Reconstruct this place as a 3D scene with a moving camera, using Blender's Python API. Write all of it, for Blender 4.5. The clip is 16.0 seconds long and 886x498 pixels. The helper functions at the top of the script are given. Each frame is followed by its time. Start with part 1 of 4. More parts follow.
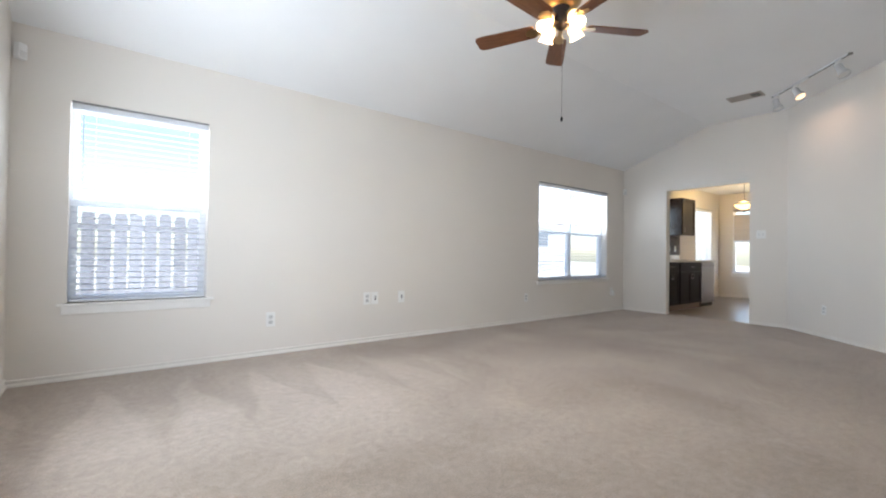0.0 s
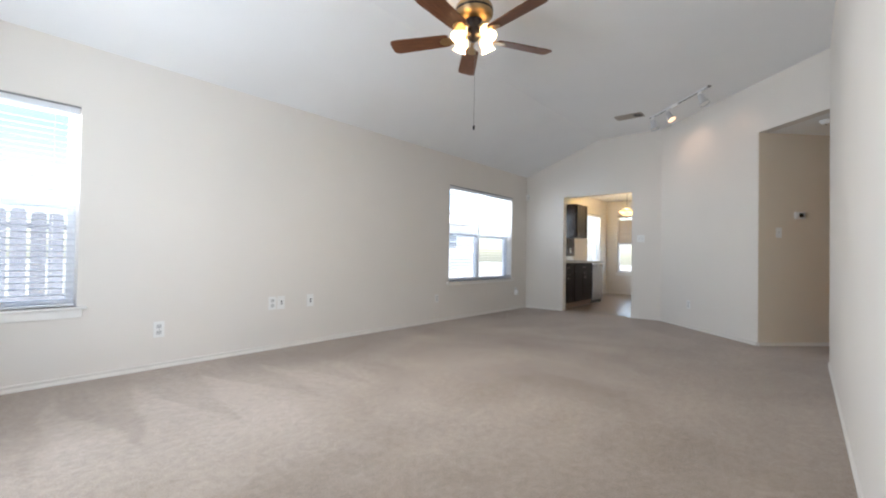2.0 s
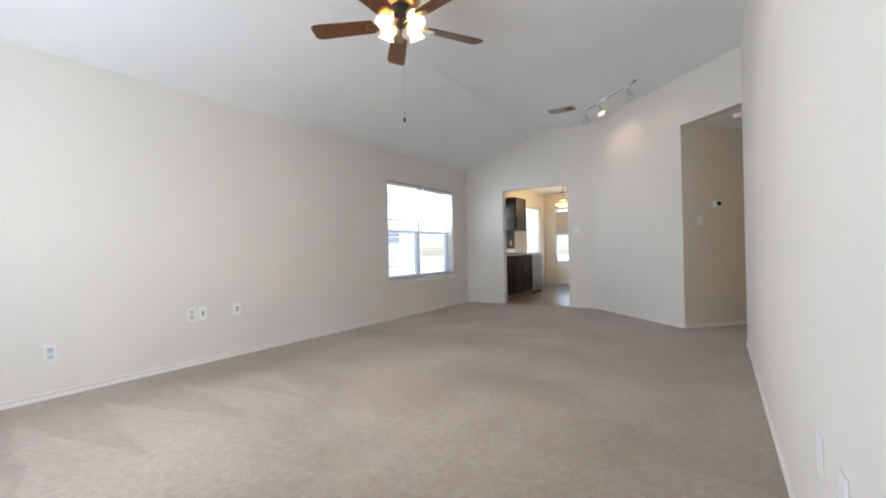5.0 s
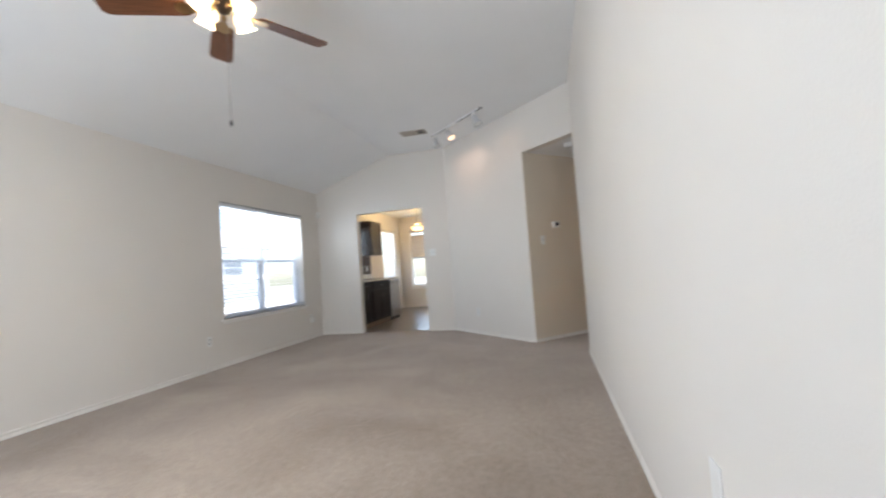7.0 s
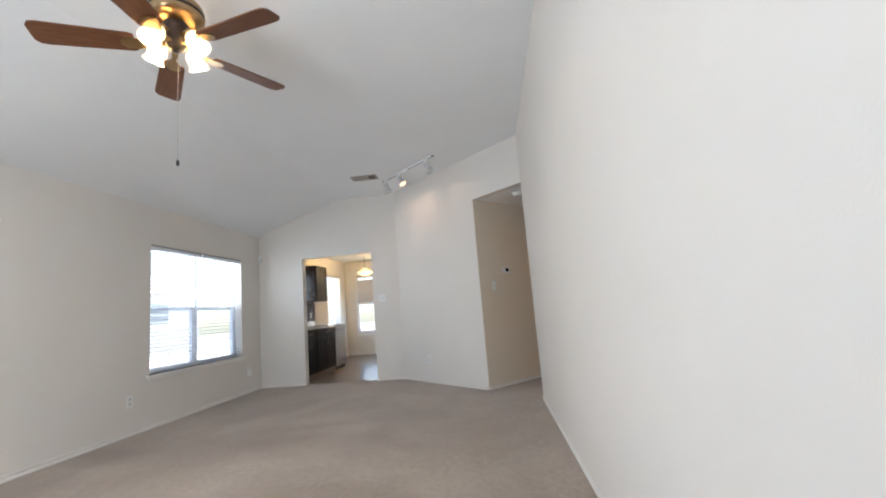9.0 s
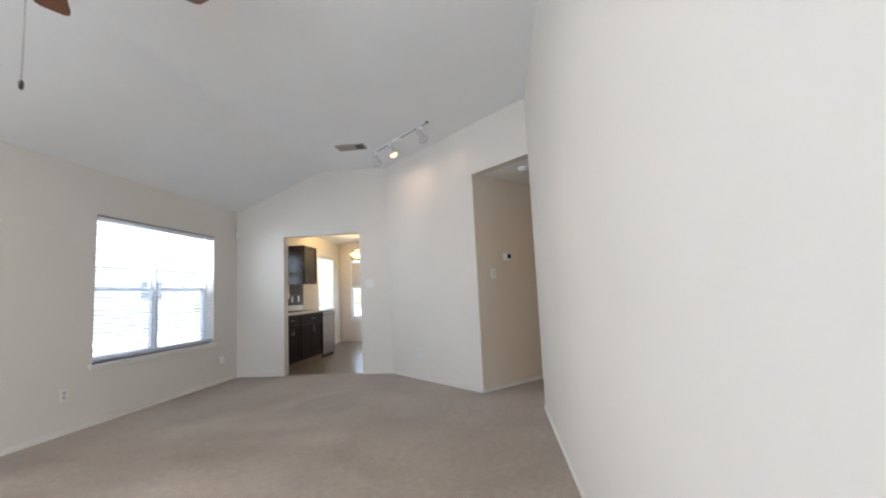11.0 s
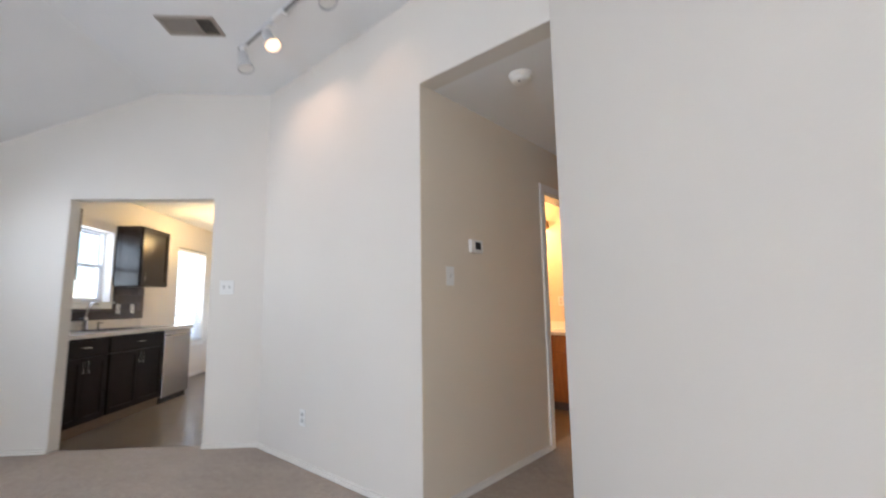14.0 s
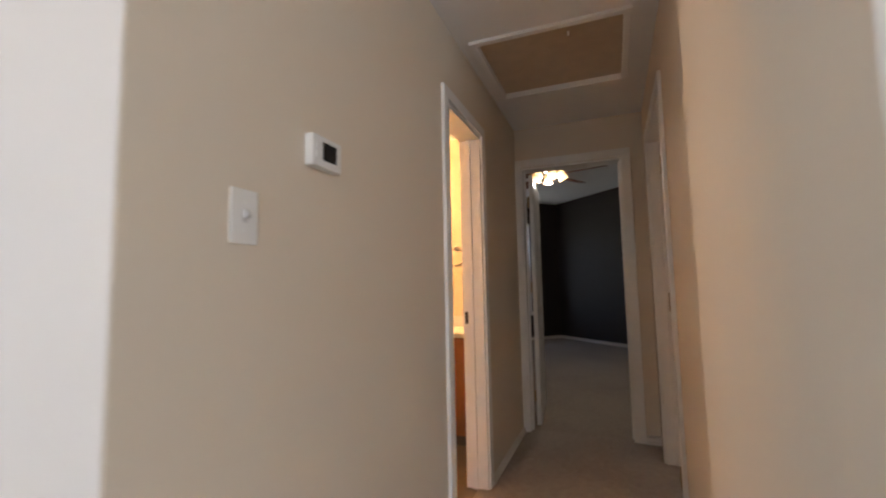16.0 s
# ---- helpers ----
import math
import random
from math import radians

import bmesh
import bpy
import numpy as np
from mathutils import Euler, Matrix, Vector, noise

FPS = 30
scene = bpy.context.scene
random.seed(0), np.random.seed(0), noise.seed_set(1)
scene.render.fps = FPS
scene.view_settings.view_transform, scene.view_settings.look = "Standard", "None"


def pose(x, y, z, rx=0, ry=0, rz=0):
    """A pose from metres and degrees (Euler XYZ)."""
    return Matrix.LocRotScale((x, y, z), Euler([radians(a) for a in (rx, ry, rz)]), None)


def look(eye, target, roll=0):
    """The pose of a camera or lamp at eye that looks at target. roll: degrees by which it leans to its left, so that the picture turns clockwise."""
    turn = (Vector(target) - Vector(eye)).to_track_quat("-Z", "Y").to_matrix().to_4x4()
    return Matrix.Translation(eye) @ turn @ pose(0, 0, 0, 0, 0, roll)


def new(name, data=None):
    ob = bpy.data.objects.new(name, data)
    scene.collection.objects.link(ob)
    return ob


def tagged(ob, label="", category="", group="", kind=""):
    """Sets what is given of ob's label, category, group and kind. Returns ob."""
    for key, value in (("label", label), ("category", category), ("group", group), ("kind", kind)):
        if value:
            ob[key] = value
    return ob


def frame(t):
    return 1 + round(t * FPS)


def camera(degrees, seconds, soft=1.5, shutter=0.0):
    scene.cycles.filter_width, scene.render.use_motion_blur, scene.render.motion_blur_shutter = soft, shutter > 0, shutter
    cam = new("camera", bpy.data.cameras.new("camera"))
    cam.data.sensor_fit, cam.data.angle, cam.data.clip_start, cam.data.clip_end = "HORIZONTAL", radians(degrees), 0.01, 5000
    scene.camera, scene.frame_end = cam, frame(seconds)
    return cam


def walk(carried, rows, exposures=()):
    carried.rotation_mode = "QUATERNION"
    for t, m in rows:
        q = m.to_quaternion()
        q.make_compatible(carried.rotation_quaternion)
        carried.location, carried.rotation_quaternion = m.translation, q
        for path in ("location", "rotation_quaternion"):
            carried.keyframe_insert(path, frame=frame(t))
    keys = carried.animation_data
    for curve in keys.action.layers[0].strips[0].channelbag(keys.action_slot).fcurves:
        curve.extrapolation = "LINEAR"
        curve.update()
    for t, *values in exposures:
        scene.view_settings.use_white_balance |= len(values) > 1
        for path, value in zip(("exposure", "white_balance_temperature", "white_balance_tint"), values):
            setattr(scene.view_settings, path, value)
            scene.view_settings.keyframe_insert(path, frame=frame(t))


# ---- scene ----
cam = camera(91.5, 16.0, soft=2.0, shutter=0.4)
PATH = [
    (0, (0.236, 0.243, 0.949), (1.47, 1.817, 0.973), 0.8),
    (0.5, (0.226, 0.252, 0.951), (1.544, 1.756, 0.97), 0.9),
    (1, (0.211, 0.254, 0.967), (1.602, 1.691, 0.988), 0.9),
    (1.5, (0.207, 0.259, 0.97), (1.669, 1.624, 0.981), 0.9),
    (2, (0.207, 0.265, 0.975), (1.741, 1.548, 1.004), 0.9),
    (2.5, (0.194, 0.274, 0.982), (1.783, 1.489, 1.003), 0.6),
    (3, (0.186, 0.271, 0.964), (1.796, 1.457, 1.007), 0.5),
    (3.5, (0.19, 0.296, 0.962), (1.816, 1.459, 1.021), 0.8),
    (4, (0.191, 0.291, 0.974), (1.835, 1.43, 1.022), 0.9),
    (4.2, (0.22, 0.295, 0.979), (1.861, 1.438, 0.974), 0.0),
    (6.5, (0.597, 0.364, 1.043), (2.405, 1.215, 1.123), -3.1),
    (6.7, (0.631, 0.393, 1.033), (2.482, 1.15, 1.079), -3.2),
    (7, (0.684, 0.453, 1.014), (2.627, 0.917, 1.104), -4.0),
    (7.3, (0.716, 0.487, 1.015), (2.706, 0.672, 1.102), -7.0),
    (7.5, (0.728, 0.501, 1.019), (2.719, 0.501, 1.202), -8.3),
    (7.7, (0.732, 0.5, 1.016), (2.719, 0.405, 1.218), -6.6),
    (8, (0.726, 0.493, 1.013), (2.715, 0.402, 1.204), -6.3),
    (8.2, (0.723, 0.501, 1.014), (2.716, 0.48, 1.187), -7.2),
    (8.5, (0.716, 0.519, 1.021), (2.704, 0.61, 1.217), -7.1),
    (8.7, (0.699, 0.536, 1.029), (2.681, 0.655, 1.269), -6.5),
    (9, (0.718, 0.555, 1.043), (2.69, 0.749, 1.317), -4.6),
    (11.5, (1.752, 0.463, 1.103), (3.727, 0.729, 1.276), -2.0),
    (11.7, (1.889, 0.466, 1.107), (3.858, 0.776, 1.268), -1.3),
    (12, (2.141, 0.477, 1.116), (4.111, 0.804, 1.235), -1.5),
    (12.2, (2.32, 0.507, 1.129), (4.295, 0.79, 1.264), -1.2),
    (12.5, (2.603, 0.56, 1.145), (4.589, 0.684, 1.344), -1.8),
    (12.7, (2.775, 0.576, 1.13), (4.77, 0.661, 1.245), -0.9),
    (13, (3.032, 0.59, 1.106), (5.026, 0.672, 1.234), -1.0),
    (13.2, (3.191, 0.603, 1.112), (5.179, 0.672, 1.321), -1.2),
    (13.5, (3.433, 0.626, 1.129), (5.426, 0.738, 1.248), -0.4),
    (13.7, (3.606, 0.659, 1.131), (5.595, 0.707, 1.337), -0.6),
    (14, (3.856, 0.692, 1.126), (5.836, 0.568, 1.379), -0.9),
    (14.2, (4.03, 0.698, 1.111), (6.013, 0.521, 1.297), -0.7),
    (14.5, (4.322, 0.666, 1.097), (6.29, 0.445, 1.374), -0.4),
    (14.7, (4.47, 0.674, 1.137), (6.446, 0.452, 1.349), -0.4),
    (15, (4.744, 0.658, 1.094), (6.712, 0.367, 1.302), -1.3),
    (15.2, (4.861, 0.658, 1.144), (6.809, 0.257, 1.361), -0.7),
    (15.5, (5.132, 0.64, 1.137), (7.04, 0.058, 1.269), -2.3),
    (15.7, (5.282, 0.583, 1.137), (7.160, -0.091, 1.274), -1.7),
    (16, (5.493, 0.464, 1.139), (7.318, -0.334, 1.318), -1.1),
]
walk(cam, [(t, look(eye, target, roll)) for t, eye, target, roll in PATH], [(0.0, 1.32, 6400, 11), (4.0, 1.27, 6400, 11), (6.5, 1.42, 6400, 11), (8.0, 1.38, 6350, 11), (11.5, 1.46, 6350, 11), (13.0, 1.47, 6280, 12), (13.6, 1.70, 6250, 13), (14.5, 1.72, 6280, 13), (15.5, 1.70, 6380, 14), (16.0, 1.84, 6550, 15)])

# ---- light ----
SUN_DIR = Vector((0.0, -0.40, 1.0)).normalized()
world = bpy.data.worlds.new("sky_world")
scene.world = world
world.use_nodes = True
wn = world.node_tree.nodes
sky = wn.new("ShaderNodeTexSky")
sky.sky_type = "NISHITA"
sky.sun_disc = False
sky.sun_elevation = math.asin(SUN_DIR.z)
sky.sun_rotation = math.atan2(SUN_DIR.x, SUN_DIR.y)
world.node_tree.links.new(sky.outputs[0], wn["Background"].inputs[0])
wn["Background"].inputs[1].default_value = 0.15


def lamp(name, kind, m, power, colour, **kw):
    data = bpy.data.lights.new(name, kind)
    data.energy, data.color = power, colour
    for k, v in kw.items():
        if k == "size":
            data.shape, data.size, data.size_y = "RECTANGLE", v[0], v[1]
        elif k == "radius":
            data.shadow_soft_size = v
        elif k == "angle":
            data.angle = v
        elif k == "spot":
            data.spot_size, data.spot_blend = v
    ob = new(name, data)
    ob.matrix_world = m
    return ob


lamp("sun", "SUN", look(SUN_DIR * 30, (0, 0, 0)), 5.0, (1.0, 0.95, 0.88), angle=radians(0.5))
DAY, WARM = (0.79, 0.89, 1.0), (1.0, 0.92, 0.80)
lamp("daylight_window_1", "AREA", look((0.475, 4.62, 1.66), (0.475, 0, 2.4)), 6, DAY, size=(0.84, 0.68))
lamp("daylight_window_2", "AREA", look((6.18, 4.74, 1.72), (6.18, 0, 3.9)), 14, DAY, size=(1.76, 0.76))
lamp("daylight_window_3", "AREA", look((9.0, 4.71, 1.64), (9.0, 0, 1.5)), 3, DAY, size=(0.80, 0.70))
lamp("daylight_window_4", "AREA", look((11.38, 4.71, 1.5), (11.38, 0, 1.3)), 6, DAY, size=(0.80, 1.1))
lamp("daylight_window_5", "AREA", look((12.46, 3.72, 1.0), (6, 3.72, 0.9)), 2, DAY, size=(0.80, 0.6))
# added fill light, shining in through an unseen window in the end wall
lamp("daylight_back", "AREA", look((-0.45, 2.3, 1.33), (6.0, 2.6, 3.4)), 41, DAY, size=(1.2, 1.35))
for k in range(4):
    a = radians(170.7 + 90 * k)
    lamp("fan_bulb", "POINT", Matrix.Translation((2.71 + 0.138 * math.cos(a), 2.10 + 0.138 * math.sin(a), 2.545)), 12.5, (1.0, 0.94, 0.86), radius=0.028)
lamp("pendant_bulb", "POINT", Matrix.Translation((10.55, 3.40, 2.10)), 17, (1.0, 0.70, 0.30), radius=0.05)
lamp("bath_lamp", "POINT", pose(0, 0, 0, 0, 0, -45) @ Matrix.Translation((6.84, 6.02, 1.98)), 16, (1.0, 0.53, 0.19), radius=0.10)
lamp("bedroom_fan_lamp", "POINT", Matrix.Translation((9.45, -2.62, 2.34)), 6, WARM, radius=0.05)
# weak spots are also added at the two end heads, which are built unlit
for k, (n, power) in enumerate(((5.215, 0.6), (5.865, 1.5), (6.205, 0.8))):
    a = pose(0, 0, 0, 0, 0, -45)
    lamp("track_spot", "SPOT", look(a @ Vector((3.60, n, 2.80)), a @ Vector((4.0, n - 0.05 + 0.1 * k, 2.30))), power, (1.0, 0.66, 0.45), radius=0.04, spot=(radians(120), 1.0))


# ---- materials ----
def mat(name, rgb, rough=0.6, metal=0.0, grain=0.0, scale=40.0, blotch=0.0, bscale=1.5, bump=0.0, bumpscale=200.0, spec=0.5, coat=0.0,
        emit=None, strength=0.0, pieces=0.0, rgb2=None, stretch=(1, 1, 1), trans=0.0):
    m = bpy.data.materials.new(name)
    m.use_nodes = True
    nt, b = m.node_tree, m.node_tree.nodes["Principled BSDF"]
    L = nt.links.new
    b.inputs["Base Color"].default_value = (*rgb, 1)
    b.inputs["Roughness"].default_value = rough
    b.inputs["Metallic"].default_value = metal
    b.inputs["Specular IOR Level"].default_value = spec
    b.inputs["Coat Weight"].default_value = coat
    b.inputs["Transmission Weight"].default_value = trans
    if emit:
        b.inputs["Emission Color"].default_value = (*emit, 1)
        b.inputs["Emission Strength"].default_value = strength
    co = nt.nodes.new("ShaderNodeTexCoord")
    mp = nt.nodes.new("ShaderNodeMapping")
    mp.inputs["Scale"].default_value = stretch
    L(co.outputs["Object"], mp.inputs["Vector"])
    col = None
    for amount, sc, det in ((blotch, bscale, 3), (grain, scale, 6)):
        if not amount:
            continue
        n = nt.nodes.new("ShaderNodeTexNoise")
        n.inputs["Scale"].default_value, n.inputs["Detail"].default_value = sc, det
        L(mp.outputs[0], n.inputs["Vector"])
        r = nt.nodes.new("ShaderNodeMapRange")
        r.inputs["From Min"].default_value, r.inputs["From Max"].default_value = 0.28, 0.72
        L(n.outputs["Fac"], r.inputs["Value"])
        mx = nt.nodes.new("ShaderNodeMix")
        mx.data_type = "RGBA"
        dark = rgb2 if rgb2 else [c * (1 - amount) for c in rgb]
        light = rgb if rgb2 else [min(0.92, c * (1 + amount * 0.6)) for c in rgb]
        if col is None:
            mx.inputs[6].default_value, mx.inputs[7].default_value = (*dark, 1), (*light, 1)
            L(r.outputs[0], mx.inputs[0])
        else:
            mx.blend_type = "MULTIPLY"
            mx.inputs[0].default_value = 1
            ramp = nt.nodes.new("ShaderNodeMapRange")
            ramp.inputs["To Min"].default_value, ramp.inputs["To Max"].default_value = 1 - amount, 1 + amount * 0.5
            L(r.outputs[0], ramp.inputs["Value"])
            L(col, mx.inputs[6])
            L(ramp.outputs[0], mx.inputs[7])
        col = mx.outputs[2]
    if pieces:
        oi = nt.nodes.new("ShaderNodeObjectInfo")
        ramp = nt.nodes.new("ShaderNodeMapRange")
        ramp.inputs["To Min"].default_value, ramp.inputs["To Max"].default_value = 1 - pieces, 1 + pieces * 0.5
        L(oi.outputs["Random"], ramp.inputs["Value"])
        mx = nt.nodes.new("ShaderNodeMix")
        mx.data_type, mx.blend_type = "RGBA", "MULTIPLY"
        mx.inputs[0].default_value = 1
        if col is not None:
            L(col, mx.inputs[6])
        else:
            mx.inputs[6].default_value = (*rgb, 1)
        L(ramp.outputs[0], mx.inputs[7])
        col = mx.outputs[2]
    if col is not None:
        L(col, b.inputs["Base Color"])
    if bump:
        n = nt.nodes.new("ShaderNodeTexNoise")
        n.inputs["Scale"].default_value, n.inputs["Detail"].default_value = bumpscale, 3
        L(mp.outputs[0], n.inputs["Vector"])
        bp = nt.nodes.new("ShaderNodeBump")
        bp.inputs["Strength"].default_value, bp.inputs["Distance"].default_value = bump, 0.004
        L(n.outputs["Fac"], bp.inputs["Height"])
        L(bp.outputs[0], b.inputs["Normal"])
    return m


def carpet_mat(name, dark, light):
    """Cut-pile carpet: fine tufts, soft patches and the long strokes that a vacuum cleaner leaves."""
    m = mat(name, light, rough=0.95, spec=0.1)
    nt, b = m.node_tree, m.node_tree.nodes["Principled BSDF"]
    L = nt.links.new
    co = nt.nodes.new("ShaderNodeTexCoord")

    def noise_of(scale, detail, stretch, turn, lo, hi, dist=0.0):
        mp = nt.nodes.new("ShaderNodeMapping")
        mp.inputs["Scale"].default_value = stretch
        mp.inputs["Rotation"].default_value = (0, 0, turn)
        L(co.outputs["Object"], mp.inputs["Vector"])
        n = nt.nodes.new("ShaderNodeTexNoise")
        n.inputs["Scale"].default_value, n.inputs["Detail"].default_value = scale, detail
        n.inputs["Distortion"].default_value = dist
        L(mp.outputs[0], n.inputs["Vector"])
        r = nt.nodes.new("ShaderNodeMapRange")
        r.inputs["From Min"].default_value, r.inputs["From Max"].default_value = 0.3, 0.7
        r.inputs["To Min"].default_value, r.inputs["To Max"].default_value = lo, hi
        L(n.outputs["Fac"], r.inputs["Value"])
        return r.outputs[0], n.outputs["Fac"]

    patches, _ = noise_of(0.9, 5, (1, 1, 1), 0.0, -0.04, 0.47, 0.6)
    strokes, _ = noise_of(1.0, 2, (0.35, 2.2, 1), 0.12, 0.0, 0.14, 0.3)
    mp = nt.nodes.new("ShaderNodeMapping")
    mp.inputs["Scale"].default_value = (1.9, 0.75, 1.0)
    mp.inputs["Rotation"].default_value = (0, 0, -0.35)
    L(co.outputs["Object"], mp.inputs["Vector"])
    cells = nt.nodes.new("ShaderNodeTexVoronoi")
    cells.feature = "SMOOTH_F1"
    cells.inputs["Smoothness"].default_value = 0.12
    cells.inputs["Scale"].default_value = 1.25
    wob = nt.nodes.new("ShaderNodeTexNoise")
    wob.inputs["Scale"].default_value, wob.inputs["Detail"].default_value = 2.2, 4
    L(co.outputs["Object"], wob.inputs["Vector"])
    off = nt.nodes.new("ShaderNodeVectorMath")
    off.operation = "MULTIPLY_ADD"
    off.inputs[1].default_value = (0.55, 0.55, 0.0)
    L(wob.outputs["Color"], off.inputs[0])
    L(mp.outputs[0], off.inputs[2])
    L(off.outputs[0], cells.inputs["Vector"])
    bw = nt.nodes.new("ShaderNodeRGBToBW")
    L(cells.outputs["Color"], bw.inputs[0])
    cr = nt.nodes.new("ShaderNodeMapRange")
    cr.inputs["From Min"].default_value, cr.inputs["From Max"].default_value = 0.3, 0.75
    cr.inputs["To Max"].default_value = 0.09
    L(bw.outputs[0], cr.inputs["Value"])
    strokes2 = cr.outputs[0]
    # wedge-shaped strokes drawn back from the window wall
    sep = nt.nodes.new("ShaderNodeSeparateXYZ")
    L(co.outputs["Object"], sep.inputs[0])

    def calc(op, a, c=None, d=None):
        q = nt.nodes.new("ShaderNodeMath")
        q.operation = op
        for k, v in enumerate((a, c, d)):
            if v is None:
                continue
            if isinstance(v, (int, float)):
                q.inputs[k].default_value = v
            else:
                L(v, q.inputs[k])
        return q.outputs[0]

    wobx, _ = noise_of(1.2, 1, (1, 1, 1), 0, -0.07, 0.07)
    tri = calc("PINGPONG", calc("ADD", sep.outputs[0], wobx), 0.235)
    depth = calc("MULTIPLY_ADD", sep.outputs[1], 0.235 / 1.2, -2.75 * 0.235 / 1.2)
    edge = nt.nodes.new("ShaderNodeMapRange")
    edge.interpolation_type = "SMOOTHSTEP"
    edge.inputs["From Min"].default_value, edge.inputs["From Max"].default_value = -0.03, 0.03
    L(calc("SUBTRACT", tri, depth), edge.inputs["Value"])
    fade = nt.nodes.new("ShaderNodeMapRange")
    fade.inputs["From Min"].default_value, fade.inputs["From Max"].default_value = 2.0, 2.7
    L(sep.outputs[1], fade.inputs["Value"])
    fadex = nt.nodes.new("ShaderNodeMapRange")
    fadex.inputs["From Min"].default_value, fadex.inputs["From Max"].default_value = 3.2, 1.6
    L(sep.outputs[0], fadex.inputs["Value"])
    wedges_lift = calc("MULTIPLY", calc("MULTIPLY", edge.outputs[0], fade.outputs[0]), calc("MULTIPLY", fadex.outputs[0], 0.31))
    # even colour lift round window 1, making up for brightness the lamps lack
    wedges_lift = calc("ADD", wedges_lift, calc("MULTIPLY", calc("MULTIPLY", fade.outputs[0], fadex.outputs[0]), 0.19))
    # base colour is lifted towards the kitchen end, where lamps leave it too dark
    east_lift = nt.nodes.new("ShaderNodeMapRange")
    east_lift.interpolation_type = "SMOOTHSTEP"
    east_lift.inputs["From Min"].default_value, east_lift.inputs["From Max"].default_value = 4.2, 5.8
    east_lift.inputs["To Max"].default_value = 0.22
    L(calc("ADD", sep.outputs[0], wobx), east_lift.inputs["Value"])
    wedges_lift = calc("ADD", wedges_lift, east_lift.outputs[0])
    tufts, raw = noise_of(150, 4, (1, 1, 1), 0, 0.72, 1.22)
    mottle, _ = noise_of(24, 5, (1, 1, 1), 0, 0.87, 1.10, 0.3)

    def add(a, c, op="ADD"):
        q = nt.nodes.new("ShaderNodeMath")
        q.operation = op
        L(a, q.inputs[0])
        L(c, q.inputs[1])
        return q.outputs[0]

    mx = nt.nodes.new("ShaderNodeMix")
    mx.data_type = "RGBA"
    mx.inputs[6].default_value, mx.inputs[7].default_value = (*dark, 1), (*light, 1)
    L(add(add(add(patches, strokes), strokes2), wedges_lift), mx.inputs[0])
    fine = nt.nodes.new("ShaderNodeMix")
    fine.data_type, fine.blend_type = "RGBA", "MULTIPLY"
    fine.inputs[0].default_value = 1
    L(mx.outputs[2], fine.inputs[6])
    L(add(tufts, mottle, "MULTIPLY"), fine.inputs[7])
    L(fine.outputs[2], b.inputs["Base Color"])
    bp = nt.nodes.new("ShaderNodeBump")
    bp.inputs["Strength"].default_value, bp.inputs["Distance"].default_value = 0.7, 0.006
    L(raw, bp.inputs["Height"])
    L(bp.outputs[0], b.inputs["Normal"])
    b.inputs["Sheen Weight"].default_value = 0.25
    return m


PAINT = mat("wall_paint", (0.755, 0.708, 0.648), rough=0.75, blotch=0.03, bscale=0.9, bump=0.10, bumpscale=160, spec=0.3)
# hall copy of the wall paint, with the hall's warm light put into its colour
HALLPAINT_WARM = mat("tan_hall_paint", (0.735, 0.645, 0.525), rough=0.75, blotch=0.03, bscale=0.9, bump=0.10, bumpscale=160, spec=0.3)
CEIL = mat("ceiling_paint", (0.88, 0.88, 0.875), rough=0.9, blotch=0.025, bscale=1.2, bump=0.35, bumpscale=120, spec=0.2)
TRIM = mat("trim_paint", (0.84, 0.82, 0.78), rough=0.4, grain=0.03, scale=15)
WHITE = mat("white_plastic", (0.82, 0.81, 0.78), rough=0.35)
VINYL = mat("white_vinyl", (0.87, 0.88, 0.90), rough=0.35)
SLAT = mat("blind_slat", (0.84, 0.85, 0.87), rough=0.45, pieces=0.04)
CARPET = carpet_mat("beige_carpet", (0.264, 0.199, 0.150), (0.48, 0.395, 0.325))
CARPET2 = carpet_mat("bedroom_carpet", (0.27, 0.21, 0.155), (0.42, 0.345, 0.265))
VINYLFLOOR = mat("sheet_vinyl", (0.185, 0.14, 0.10), rough=0.28, grain=0.12, scale=18, blotch=0.15, bscale=2.0)
DARKWOOD = mat("espresso_wood", (0.014, 0.008, 0.006), rough=0.42, grain=0.35, scale=9, stretch=(14, 14, 1), spec=0.12)
DARKGLOSS = mat("espresso_gloss", (0.018, 0.010, 0.007), rough=0.24, grain=0.3, scale=9, stretch=(14, 14, 1), spec=0.35, coat=0.12)
BASE = mat("baseboard_paint", (0.775, 0.735, 0.68), rough=0.5, grain=0.03, scale=15)
TOEWOOD = mat("toe_kick_wood", (0.22, 0.15, 0.10), rough=0.5, grain=0.2, scale=8, stretch=(2, 10, 10))
COUNTER = mat("laminate_counter", (0.70, 0.66, 0.60), rough=0.2, grain=0.12, scale=120, blotch=0.05, bscale=8)
TILE = mat("dark_slate_tile", (0.062, 0.040, 0.030), rough=0.5, spec=0.2, grain=0.3, scale=14, pieces=0.25)
GROUT = mat("grout", (0.12, 0.10, 0.09), rough=0.9)
STEEL = mat("brushed_steel", (0.48, 0.48, 0.50), rough=0.27, metal=1.0, grain=0.08, scale=30, stretch=(1, 1, 40))
CHROME = mat("chrome", (0.86, 0.86, 0.87), rough=0.25, metal=1.0)
BRONZE = mat("dark_bronze", (0.045, 0.035, 0.03), rough=0.3, metal=0.7)
BRASS = mat("antique_brass", (0.42, 0.29, 0.15), rough=0.28, metal=1.0, grain=0.1, scale=20)
BLACK = mat("black_plastic", (0.015, 0.015, 0.016), rough=0.25)
